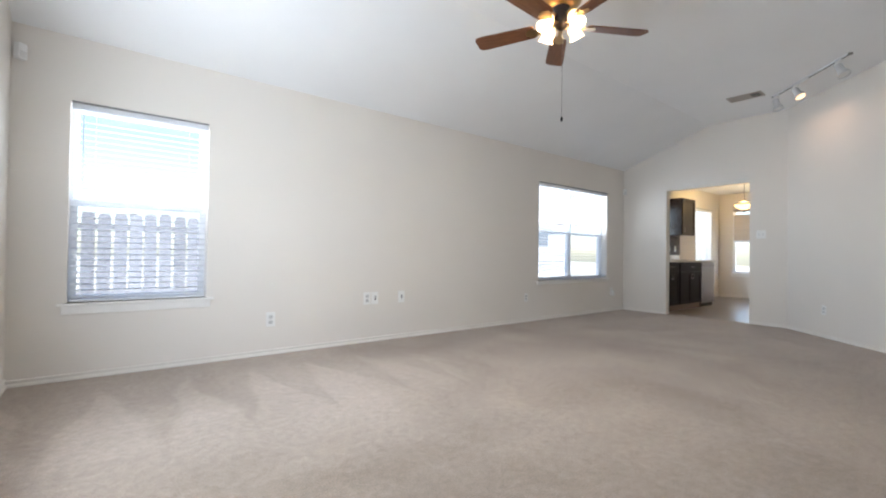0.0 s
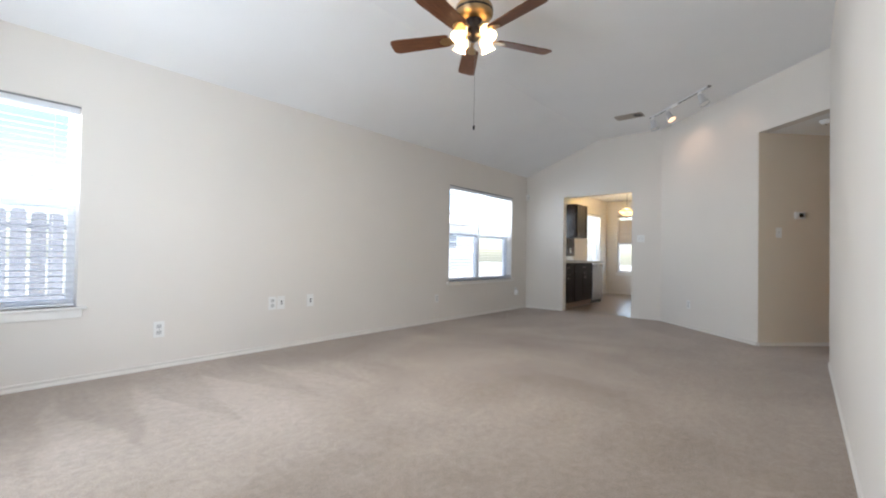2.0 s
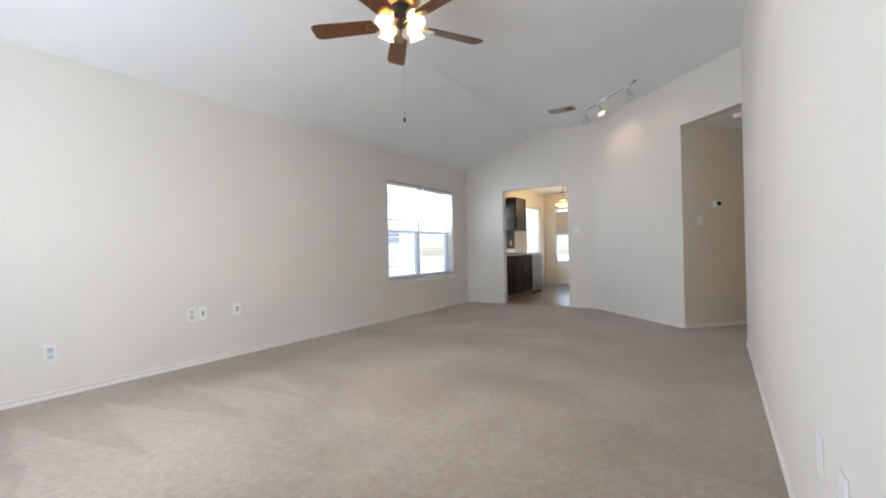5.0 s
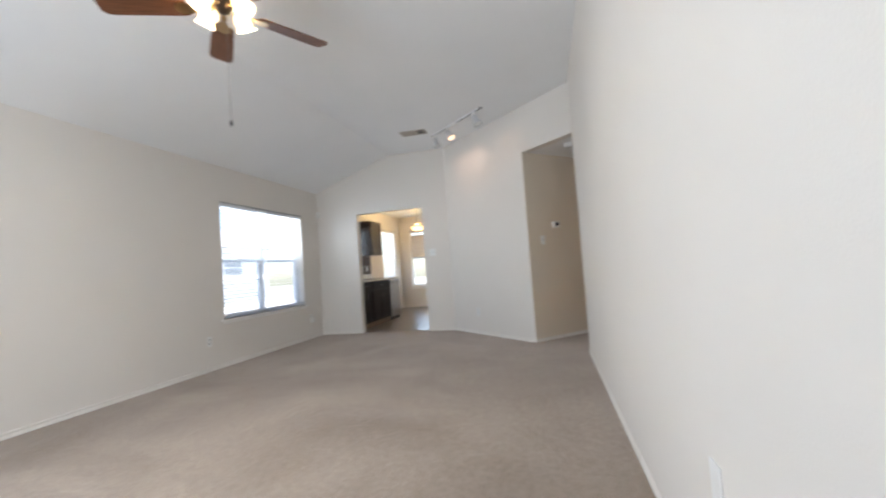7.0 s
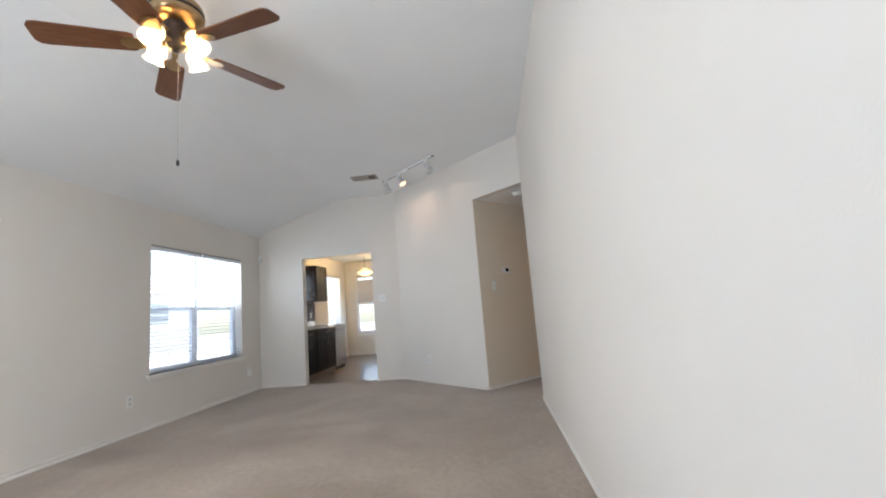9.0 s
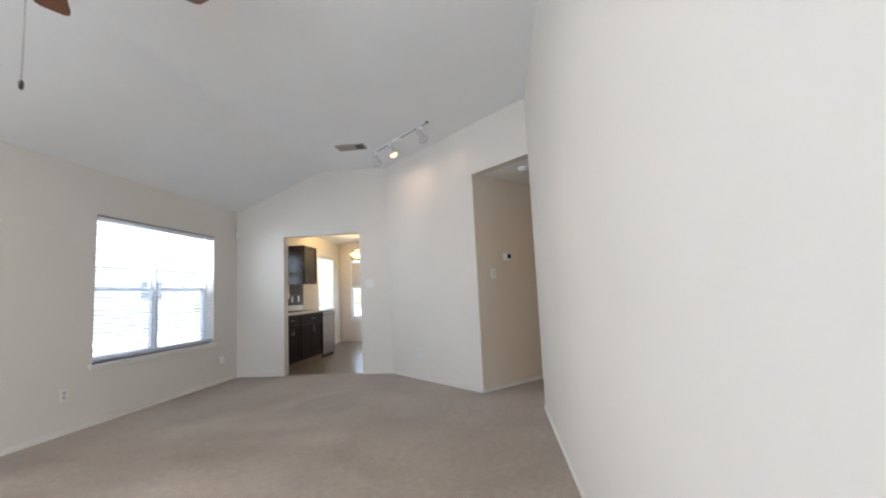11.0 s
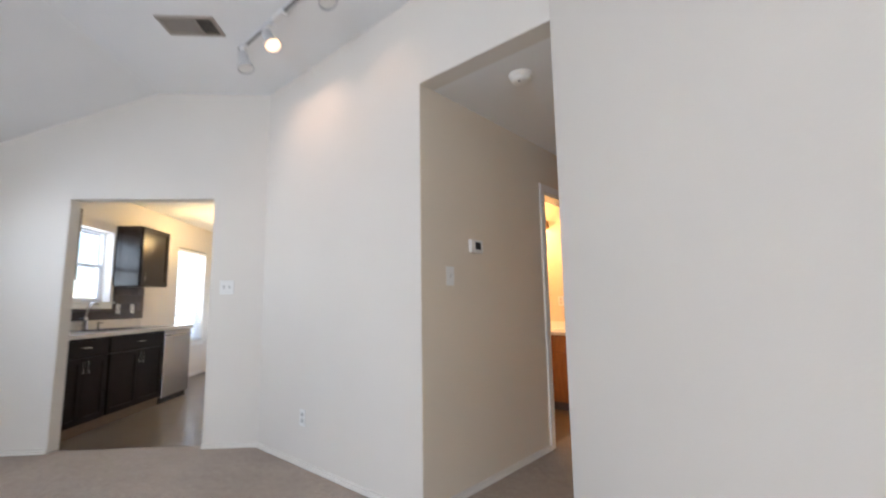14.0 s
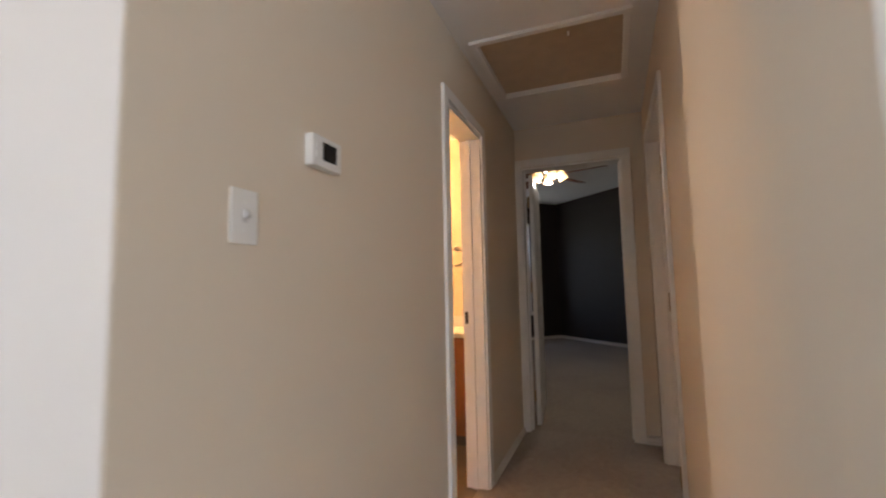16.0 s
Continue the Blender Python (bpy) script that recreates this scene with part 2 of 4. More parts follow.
SOCKET = mat("socket_plastic", (0.60, 0.59, 0.57), rough=0.4)
GREY = mat("dark_gap", (0.09, 0.085, 0.08), rough=0.7)
FANWOOD = mat("walnut_blade", (0.15, 0.058, 0.026), rough=0.5, grain=0.35, scale=7, stretch=(1.2, 16, 16), spec=0.25)
VANITYWOOD = mat("oak_vanity", (0.30, 0.12, 0.045), rough=0.4, grain=0.25, scale=7, stretch=(12, 12, 1))
HATCH = mat("hatch_board", (0.56, 0.45, 0.33), rough=0.7, grain=0.08, scale=12)
DARKWALL = mat("dark_taupe_paint", (0.042, 0.033, 0.030), rough=0.7, blotch=0.05, bump=0.25, bumpscale=160)
LIT = mat("lit_frosted_glass", (0.85, 0.74, 0.55), rough=0.4, emit=(1.0, 0.72, 0.38), strength=0.7)


def translucent(m, colour, share):
    """Let part of the light through a thin sheet."""
    nt = m.node_tree
    tl, mix = nt.nodes.new("ShaderNodeBsdfTranslucent"), nt.nodes.new("ShaderNodeMixShader")
    tl.inputs[0].default_value = (*colour, 1)
    mix.inputs[0].default_value = share
    nt.links.new(nt.nodes["Principled BSDF"].outputs[0], mix.inputs[1])
    nt.links.new(tl.outputs[0], mix.inputs[2])
    nt.links.new(mix.outputs[0], nt.nodes["Material Output"].inputs[0])


translucent(LIT, (0.92, 0.80, 0.60), 0.45)
translucent(SLAT, (0.84, 0.87, 0.90), 0.24)
LITSMALL = mat("lit_bulb_face", (0.9, 0.8, 0.6), rough=0.4, emit=(1.0, 0.62, 0.36), strength=0.7)
LITBATH = mat("lit_vanity_globe", (0.9, 0.8, 0.6), rough=0.4, emit=(1.0, 0.60, 0.24), strength=2.0)
CONCRETE = mat("pale_concrete", (0.60, 0.59, 0.57), rough=0.9, grain=0.08, scale=20, blotch=0.1)
LAWN = mat("dry_lawn", (0.40, 0.40, 0.36), rough=1.0, grain=0.4, scale=30, blotch=0.3, bscale=0.7)
FENCE = mat("weathered_cedar", (0.24, 0.25, 0.28), rough=0.85, grain=0.25, scale=9, stretch=(8, 8, 1), pieces=0.3)
SIDING = mat("lap_siding", (0.82, 0.82, 0.80), rough=0.7, grain=0.05)
STONE = mat("grey_stone_veneer", (0.40, 0.42, 0.45), rough=0.9, grain=0.2, scale=6)
SKYGLASS = mat("pale_house_glass", (0.30, 0.33, 0.37), rough=0.1)
ROOF = mat("roof_shingle", (0.42, 0.42, 0.43), rough=0.95, grain=0.3, scale=20)
BEIGEBLIND = mat("beige_blind", (0.50, 0.44, 0.38), rough=0.6, pieces=0.06)

GLASS = bpy.data.materials.new("window_glass")
GLASS.use_nodes = True
gn = GLASS.node_tree.nodes
gn.remove(gn["Principled BSDF"])
g_t, g_g, g_m = gn.new("ShaderNodeBsdfTransparent"), gn.new("ShaderNodeBsdfGlossy"), gn.new("ShaderNodeMixShader")
g_g.inputs["Roughness"].default_value = 0.03
g_m.inputs[0].default_value = 0.012
g_t.inputs[0].default_value = (0.95, 0.97, 0.98, 1)
GLASS.node_tree.links.new(g_t.outputs[0], g_m.inputs[1])
GLASS.node_tree.links.new(g_g.outputs[0], g_m.inputs[2])
GLASS.node_tree.links.new(g_m.outputs[0], gn["Material Output"].inputs[0])


# ---- mesh helpers ----
def box(bm, x0, x1, y0, y1, z0, z1, bevel=0.0, m=None):
    made = bmesh.ops.create_cube(bm, size=1.0)["verts"]
    bmesh.ops.scale(bm, vec=(x1 - x0, y1 - y0, z1 - z0), verts=made)
    bmesh.ops.translate(bm, vec=((x0 + x1) / 2, (y0 + y1) / 2, (z0 + z1) / 2), verts=made)
    if bevel:
        edges = list({e for v in made for e in v.link_edges})
        made = list({v for f in bmesh.ops.bevel(bm, geom=edges, offset=bevel, segments=2, affect="EDGES", profile=0.6)["faces"] for v in f.verts} | {v for v in made if v.is_valid})
    if m is not None:
        bmesh.ops.transform(bm, matrix=m, verts=[v for v in made if v.is_valid])
    return bm


def boxed(*args, bevel=0.0, m=None):
    return box(bmesh.new(), *args, bevel=bevel, m=m)


def lathe(bm, profile, seg=24, m=None, close=True):
    rings = []
    for r, z in profile:
        rings.append([bm.verts.new((r * math.cos(2 * math.pi * k / seg), r * math.sin(2 * math.pi * k / seg), z)) for k in range(seg)])
    for a, b in zip(rings, rings[1:]):
        for k in range(seg):
            bm.faces.new((a[k], a[(k + 1) % seg], b[(k + 1) % seg], b[k]))
    if close:
        for ring, flip in ((rings[0], True), (rings[-1], False)):
            bm.faces.new(ring[::-1] if flip else ring)
    if m is not None:
        bmesh.ops.transform(bm, matrix=m, verts=[v for ring in rings for v in ring])
    return bm


def tube(bm, points, r, seg=10):
    pts = [Vector(p) for p in points]
    rings = []
    for i, p in enumerate(pts):
        d = (pts[min(i + 1, len(pts) - 1)] - pts[max(i - 1, 0)]).normalized()
        q = d.to_track_quat("Z", "Y")
        rings.append([bm.verts.new(p + q @ Vector((r * math.cos(2 * math.pi * k / seg), r * math.sin(2 * math.pi * k / seg), 0))) for k in range(seg)])
    for a, b in zip(rings, rings[1:]):
        for k in range(seg):
            bm.faces.new((a[k], a[(k + 1) % seg], b[(k + 1) % seg], b[k]))
    bm.faces.new(rings[0][::-1])
    bm.faces.new(rings[-1])
    return bm


def prism(bm, outline, z0, z1):
    """An upright prism over a plan outline."""
    lo, hi = [bm.verts.new((x, y, z0)) for x, y in outline], [bm.verts.new((x, y, z1)) for x, y in outline]
    n = len(outline)
    bm.faces.new(lo[::-1])
    bm.faces.new(hi)
    for k in range(n):
        bm.faces.new((lo[k], lo[(k + 1) % n], hi[(k + 1) % n], hi[k]))
    return bm


def mesh_of(name, bm, material, smooth=False):
    bmesh.ops.recalc_face_normals(bm, faces=bm.faces)
    me = bpy.data.meshes.new(name)
    bm.to_mesh(me)
    bm.free()
    me.materials.append(material)
    if smooth:
        me.polygons.foreach_set("use_smooth", [True] * len(me.polygons))
        me.set_sharp_from_angle(angle=radians(40))
    return me


def part(name, bm, material, parent, label="", smooth=False, m=None):
    ob = new(name, mesh_of(name, bm, material, smooth))
    ob.parent = parent
    if m is not None:
        ob.matrix_basis = m
    if label:
        ob["label"] = label
    return ob


def again(ob, parent, m):
    """One more piece on the same mesh."""
    c = new(ob.name.split(".")[0], ob.data)
    c.parent = parent
    c.matrix_basis = m
    return c


def thing(name, m, label, category, group="", kind=""):
    ob = new(name)
    ob.empty_display_size = 0.1
    ob.matrix_basis = m
    return tagged(ob, label, category, group, kind)


def structure(name, bm, material, label, category, m=None):
    ob = new(name, mesh_of(name, bm, material))
    if m is not None:
        ob.matrix_basis = m
    return tagged(ob, label, category, kind="structure")


def wall(bm, a0, a1, b0, b1, z0, top, holes=(), axis="x"):
    """A wall from a0 to a1 along an axis, b0 to b1 thick, with holes (a0, a1, z0, z1) right through it. top: a height, or a function of a."""
    height = top if callable(top) else (lambda a: top)
    aa = sorted({a0, a1, *[h[0] for h in holes], *[h[1] for h in holes], *([BREAK] if callable(top) and a0 < BREAK < a1 else [])})
    zz = sorted({z0, *[h[2] for h in holes if h[2] > z0], *[h[3] for h in holes]}) + [None]
    vert = {}

    def v(i, j, k):
        if (i, j, k) not in vert:
            a, z = aa[i], height(aa[i]) if zz[j] is None else zz[j]
            b = (b0, b1)[k]
            vert[i, j, k] = bm.verts.new((a, b, z) if axis == "x" else (b, a, z))
        return vert[i, j, k]

    def solid(i, j):
        if not (0 <= i < len(aa) - 1 and 0 <= j < len(zz) - 1):
            return False
        ca = (aa[i] + aa[i + 1]) / 2
        cz = (zz[j] + (zz[j + 1] if zz[j + 1] is not None else height(ca))) / 2
        return not any(h[0] < ca < h[1] and h[2] < cz < h[3] for h in holes)

    for i in range(len(aa) - 1):
        for j in range(len(zz) - 1):
            if not solid(i, j):
                continue
            bm.faces.new((v(i, j, 0), v(i + 1, j, 0), v(i + 1, j + 1, 0), v(i, j + 1, 0)))
            bm.faces.new((v(i, j, 1), v(i, j + 1, 1), v(i + 1, j + 1, 1), v(i + 1, j, 1)))
            for near, p, q in (((i - 1, j), (i, j), (i, j + 1)), ((i + 1, j), (i + 1, j), (i + 1, j + 1)), ((i, j - 1), (i, j), (i + 1, j)), ((i, j + 1), (i, j + 1), (i + 1, j + 1))):
                if not solid(*near):
                    bm.faces.new((v(*p, 0), v(*q, 0), v(*q, 1), v(*p, 1)))
    return bm


# ---- plan ----
BACK, NORTH, SOUTH, EAST = -0.29, 4.38, 0.08, 7.63     # faces of the living room
LOW, HIGH, BREAK = 2.50, 3.02, 2.97                    # ceiling heights and where the slope begins
KN, KE, KS, KC = 4.47, 12.30, 1.90, 2.52               # kitchen faces and ceiling
HALL = pose(0, 0, 0, 0, 0, -45)                        # hall: x runs down the hall, y across it
HL, HR, HR2, HE, HC = 4.925, 4.003, 3.95, 7.06, 2.44    # hall faces, end and ceiling
FRONT = 3.985                                          # face of the slanted wall


def hall_xy(a, n):
    p = HALL @ Vector((a, n, 0))
    return p.x, p.y


def slope(y):
    return HIGH if y <= BREAK else HIGH + (LOW - HIGH) * (y - BREAK) / (NORTH - BREAK)


W1 = (0.025, 0.925, 0.555, 2.035)
W2 = (5.27, 7.09, 0.575, 2.05)
W3 = (8.55, 9.45, 1.215, 2.075)
W4 = (10.93, 11.83, 0.58, 2.10)
W5 = (3.27, 4.17, 0.58, 2.13)
KDOOR = (2.435, 3.622, 0.0, 2.06)

# ---- structure ----
structure("ground", boxed(-60, 70, -60, 80, -0.35, -0.15), LAWN, "pale sunlit yard round the house", "ground")
bm = bmesh.new()
prism(bm, [(-0.4, -1.9), (1.12, -1.9), (1.12, -0.03), (5.55, -0.03), hall_xy(4.02, 3.80), hall_xy(7.12, 3.80), hall_xy(7.12, 4.98), hall_xy(4.05, 4.98), hall_xy(4.05, 6.85), (7.69, 4.5), (-0.4, 4.5)], -0.12, 0.0)
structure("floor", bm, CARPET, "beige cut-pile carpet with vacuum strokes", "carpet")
structure("floor_kitchen", boxed(7.69, 12.4, 1.8, 4.6, -0.12, -0.006), VINYLFLOOR, "glossy brown sheet vinyl kitchen floor", "floor")
structure("floor_bath", boxed(4.9, 7.12, 4.98, 6.8, -0.12, -0.004), VINYLFLOOR, "brown vinyl bathroom floor", "floor", HALL)
bm = bmesh.new()
prism(bm, [hall_xy(7.12, 6.2), (13.3, -0.78), (13.3, -5.8), (6.85, -5.8), hall_xy(7.12, 2.6)], -0.12, -0.003)
structure("floor_bedroom", bm, CARPET2, "grey-beige bedroom carpet in shade", "carpet")

structure("wall_north", wall(bmesh.new(), BACK - 0.15, 7.75, NORTH, NORTH + 0.2, -0.1, LOW + 0.02, [W1, W2]), PAINT, "cream painted living room wall with two windows", "wall")
structure("wall_west", wall(bmesh.new(), -1.8, NORTH, BACK - 0.12, BACK, -0.1, slope, [(1.65, 2.95, 0.6, 2.05)], axis="y"), PAINT, "cream painted end wall of the living room", "wall")
structure("wall_south", wall(bmesh.new(), 1.07, 5.63, SOUTH - 0.15, SOUTH, -0.1, HIGH), PAINT, "long plain off-white living room wall", "wall")
structure("wall_entry_east", wall(bmesh.new(), -1.8, SOUTH - 0.15, 1.07, 1.19, -0.1, HIGH, axis="y"), PAINT, "plain cream entry wall", "wall")
structure("wall_entry_south", wall(bmesh.new(), BACK - 0.12, 1.19, -1.92, -1.8, -0.1, HIGH), PAINT, "plain cream entry end wall", "wall")
structure("wall_east", wall(bmesh.new(), 1.96, NORTH, EAST, EAST + 0.12, -0.1, slope, [(KDOOR[0], KDOOR[1], -0.1, KDOOR[3])], axis="y"), PAINT, "cream wall with an open doorway to the kitchen", "wall")
structure("wall_slanted", wall(bmesh.new(), HR - 0.1, 6.80, FRONT, FRONT + 0.12, -0.1, HIGH, [(HR - 0.1, HL + 0.003, -0.1, HC)], axis="y"), PAINT, "slanted off-white wall with the hall opening", "wall", HALL)
structure("wall_hall_left", wall(bmesh.new(), FRONT + 0.003, HE, HL, HL + 0.122, -0.1, HC + 0.05, [(5.45, 6.02, -0.1, 2.045)]), HALLPAINT_WARM, "hall wall with the bathroom doorway, warm light in its colour", "wall", HALL)
structure("wall_hall_right", wall(bmesh.new(), 3.93, 4.88, HR - 0.21, HR, -0.1, HC + 0.05), HALLPAINT_WARM, "hall wall by the living room corner, warm light in its colour", "wall", HALL)
structure("wall_hall_recess", wall(bmesh.new(), 4.88, HE, HR2 - 0.12, HR2, -0.1, HC + 0.05, [(5.86, 6.72, -0.1, 2.10)]), HALLPAINT_WARM, "set-back hall wall with a closed door, warm light in its colour", "wall", HALL)
structure("wall_hall_end", wall(bmesh.new(), 2.6, 6.3, HE, HE + 0.12, -0.1, 3.0, [(4.105, 4.885, -0.1, 2.11)], axis="y"), HALLPAINT_WARM, "hall end wall with the bedroom doorway, warm light in its colour", "wall", HALL)
structure("wall_kitchen_north", wall(bmesh.new(), 7.75, KE + 0.12, KN, KN + 0.2, -0.1, KC + 0.1, [W3, W4]), PAINT, "cream kitchen wall with two windows", "wall")
structure("wall_kitchen_east", wall(bmesh.new(), KS - 0.1, KN, KE, KE + 0.12, -0.1, KC + 0.1, [W5], axis="y"), PAINT, "cream breakfast corner wall with a window", "wall")
structure("wall_kitchen_south", wall(bmesh.new(), 7.72, KE, KS - 0.12, KS, -0.1, KC + 0.1), PAINT, "plain cream kitchen wall", "wall")
structure("wall_bath_back", wall(bmesh.new(), 4.88, HE, 6.75, 6.87, -0.1, 2.5), PAINT, "cream bathroom wall", "wall", HALL)
structure("wall_bath_side", wall(bmesh.new(), HL + 0.12, 6.75, 4.88, 5.0, -0.1, 2.5, axis="y"), PAINT, "cream bathroom side wall", "wall", HALL)
structure("wall_bedroom_east", wall(bmesh.new(), -5.85, -0.73, 13.25, 13.4, -0.1, 3.0, [(-5.02, -4.35, 0.60, 2.50)], axis="y"), DARKWALL, "dark taupe bedroom wall with a window", "wall")
structure("wall_bedroom_south", wall(bmesh.new(), 6.8, 13.25, -5.85, -5.72, -0.1, 3.0), DARKWALL, "dark taupe bedroom wall", "wall")
structure("wall_bedroom_north", wall(bmesh.new(), 9.2, 13.4, -0.85, -0.73, -0.1, 3.0), DARKWALL, "dark taupe bedroom side wall", "wall")
structure("wall_bedroom_west", wall(bmesh.new(), -5.72, -3.0, 6.8, 6.92, -0.1, 3.0, axis="y"), DARKWALL, "dark taupe bedroom end wall", "wall")

# vaulted living room ceiling: a level part and a slope down to the window wall
bm = bmesh.new()
sec = [(-1.92, HIGH), (BREAK, HIGH), (NORTH + 0.2, slope(NORTH + 0.2)), (NORTH + 0.2, slope(NORTH + 0.2) + 0.12), (BREAK, HIGH + 0.12), (-1.92, HIGH + 0.12)]
ends = [[bm.verts.new((x, y, z)) for y, z in sec] for x in (BACK - 0.15, 7.76)]
bm.faces.new(ends[0])
bm.faces.new(ends[1][::-1])
for k in range(6):
    bm.faces.new((ends[0][k], ends[0][(k + 1) % 6], ends[1][(k + 1) % 6], ends[1][k]))
structure("ceiling", bm, CEIL, "white vaulted ceiling, level then sloping to the windows", "ceiling")
structure("ceiling_kitchen", boxed(7.75, 12.42, 1.78, 4.67, KC, KC + 0.1), CEIL, "white kitchen ceiling", "ceiling")
bm = bmesh.new()
for a0, a1, n0, n1 in ((FRONT + 0.12, 5.69, 3.83, 5.0), (6.38, 7.1, 3.83, 5.0), (5.69, 6.38, 3.83, 4.10), (5.69, 6.38, 4.83, 5.0)):
    box(bm, a0, a1, n0, n1, HC, HC + 0.1)
bmesh.ops.remove_doubles(bm, verts=bm.verts, dist=1e-5)
structure("ceiling_hall", bm, CEIL, "low white hall ceiling with an attic hatch", "ceiling", HALL)
structure("ceiling_bath", boxed(4.88, 7.1, 5.0, 6.87, HC + 0.003, HC + 0.1), CEIL, "white bathroom ceiling", "ceiling", HALL)
bm = bmesh.new()
prism(bm, [hall_xy(7.07, 6.3), (9.0, -0.7), (13.4, -0.7), (13.4, -5.86), (6.75, -5.86), (6.75, -3.0), hall_xy(7.07, 2.6)], 2.95, 3.06)
structure("ceiling_bedroom", bm, CEIL, "pale grey bedroom ceiling", "ceiling")


# ---- trim ----
def baseboard(name, a0, a1, face, side, axis="x", m=None, h=0.06, thick=1.0):
    """A base board with a rounded top and a shoe strip; side: +1 if the room lies on the greater side of the face."""
    prof = [(0, 0.0), (0.022, 0.0), (0.022, 0.010), (0.018, 0.017), (0.011, 0.020), (0.011, h - 0.016), (0.016, h - 0.012), (0.016, h - 0.004), (0.0, h)]
    bm = bmesh.new()
    rows = []
    for a in (a0, a1):
        rows.append([bm.verts.new((a, face + side * (d * thick - 0.001), z) if axis == "x" else (face + side * (d * thick - 0.001), a, z)) for d, z in prof])
    n = len(prof)
    bm.faces.new(rows[0])
    bm.faces.new(rows[1][::-1])
    for k in range(n):
        bm.faces.new((rows[0][k], rows[0][(k + 1) % n], rows[1][(k + 1) % n], rows[1][k]))
    return structure(name, bm, BASE, "cream painted baseboard with a shoe strip", "baseboard", m)


baseboard("baseboard_north", BACK, EAST, NORTH, -1, h=0.048)
baseboard("baseboard_west", -1.8, NORTH, BACK, 1, "y")
baseboard("baseboard_south", 1.07, 5.63, SOUTH, 1, h=0.036, thick=0.5)
baseboard("baseboard_east_a", KDOOR[1], NORTH, EAST, -1, "y", h=0.036)
baseboard("baseboard_east_b", 2.0, KDOOR[0], EAST, -1, "y", h=0.036)
baseboard("baseboard_slanted", HL + 0.01, 6.78, FRONT, -1, "y", HALL, h=0.034)
baseboard("baseboard_hall_left_a", FRONT + 0.0, 5.39, HL, -1, "x", HALL, h=0.036)
baseboard("baseboard_hall_left_b", 6.08, HE, HL, -1, "x", HALL, h=0.036)
baseboard("baseboard_hall_right", 3.95, 4.88, HR, 1, "x", HALL)
baseboard("baseboard_hall_recess", 4.88, 5.80, HR2, 1, "x", HALL)
baseboard("baseboard_hall_end", HR2, 4.045, HE, -1, "y", HALL)
baseboard("baseboard_kitchen_east", KS, KN, KE, -1, "y")
baseboard("baseboard_kitchen_north", 10.15, KE, KN, -1)
baseboard("baseboard_bedroom_east", -5.72, -0.85, 13.25, -1, "y")
baseboard("baseboard_bedroom_south", 6.92, 13.25, -5.72, 1)


# ---- windows and blinds ----
JOINT = mat("grey_plastic", (0.24, 0.235, 0.23), rough=0.5)


RAIL = mat("white_vinyl_rail", (0.72, 0.73, 0.75), rough=0.5)


def window(name, m, w, z0, z1, depth, label, mullion=False, sill=True, apron=0.061, f=0.022):
    """A white vinyl single-hung window in an opening w wide; local x along the wall, y outwards from the inner face."""
    th = thing(name, m, label, "window", kind="structure")
    hm = 0.021                       # half of the post between twin sashes
    bm = bmesh.new()
    d0, d1 = depth - 0.09, depth - 0.01
    box(bm, 0, f, d0, d1, z0, z1)
    box(bm, w - f, w, d0, d1, z0, z1)
    box(bm, f, w - f, d0, d1, z0, z0 + f)
    box(bm, f, w - f, d0, d1, z1 - f, z1)
    if mullion:
        box(bm, w / 2 - hm, w / 2 + hm, d0, d1, z0 + f, z1 - f)
    frame_ob = part("window_frame", bm, VINYL, th)
    bays = [(f, w / 2 - hm), (w / 2 + hm, w - f)] if mullion else [(f, w - f)]
    mid = (z0 + z1) / 2
    for a, b in bays:
        for lo, hi, dd in ((z0 + f, mid + 0.02, d0 + 0.012), (mid - 0.02, z1 - f, d0 + 0.045)):
            bm = bmesh.new()
            r = 0.024
            box(bm, a, a + r, dd, dd + 0.028, lo, hi)
            box(bm, b - r, b, dd, dd + 0.028, lo, hi)
            box(bm, a + r, b - r, dd, dd + 0.028, lo, lo + r)
            box(bm, a + r, b - r, dd, dd + 0.028, hi - r, hi)
            sash = part("sash", bm, VINYL, th)
            pane = part("pane", boxed(a + r - 0.004, b - r + 0.004, dd + 0.012, dd + 0.016, lo + r - 0.004, hi - r + 0.004), GLASS, sash)
            pane.visible_shadow = False
        bm = boxed((a + b) / 2 - 0.03, (a + b) / 2 + 0.03, d0 - 0.012, d0 + 0.012, mid + 0.018, mid + 0.034, bevel=0.004)
        part("sash_lock", bm, VINYL, th)
    if sill:
        part("window_sill", boxed(-0.055, w + 0.055, -0.035, d0, z0 - 0.020, z0, bevel=0.006), TRIM, th)
        part("apron", boxed(-0.03, w + 0.03, -0.014, 0.0, z0 - 0.020 - apron, z0 - 0.020, bevel=0.004), TRIM, th)
    return th


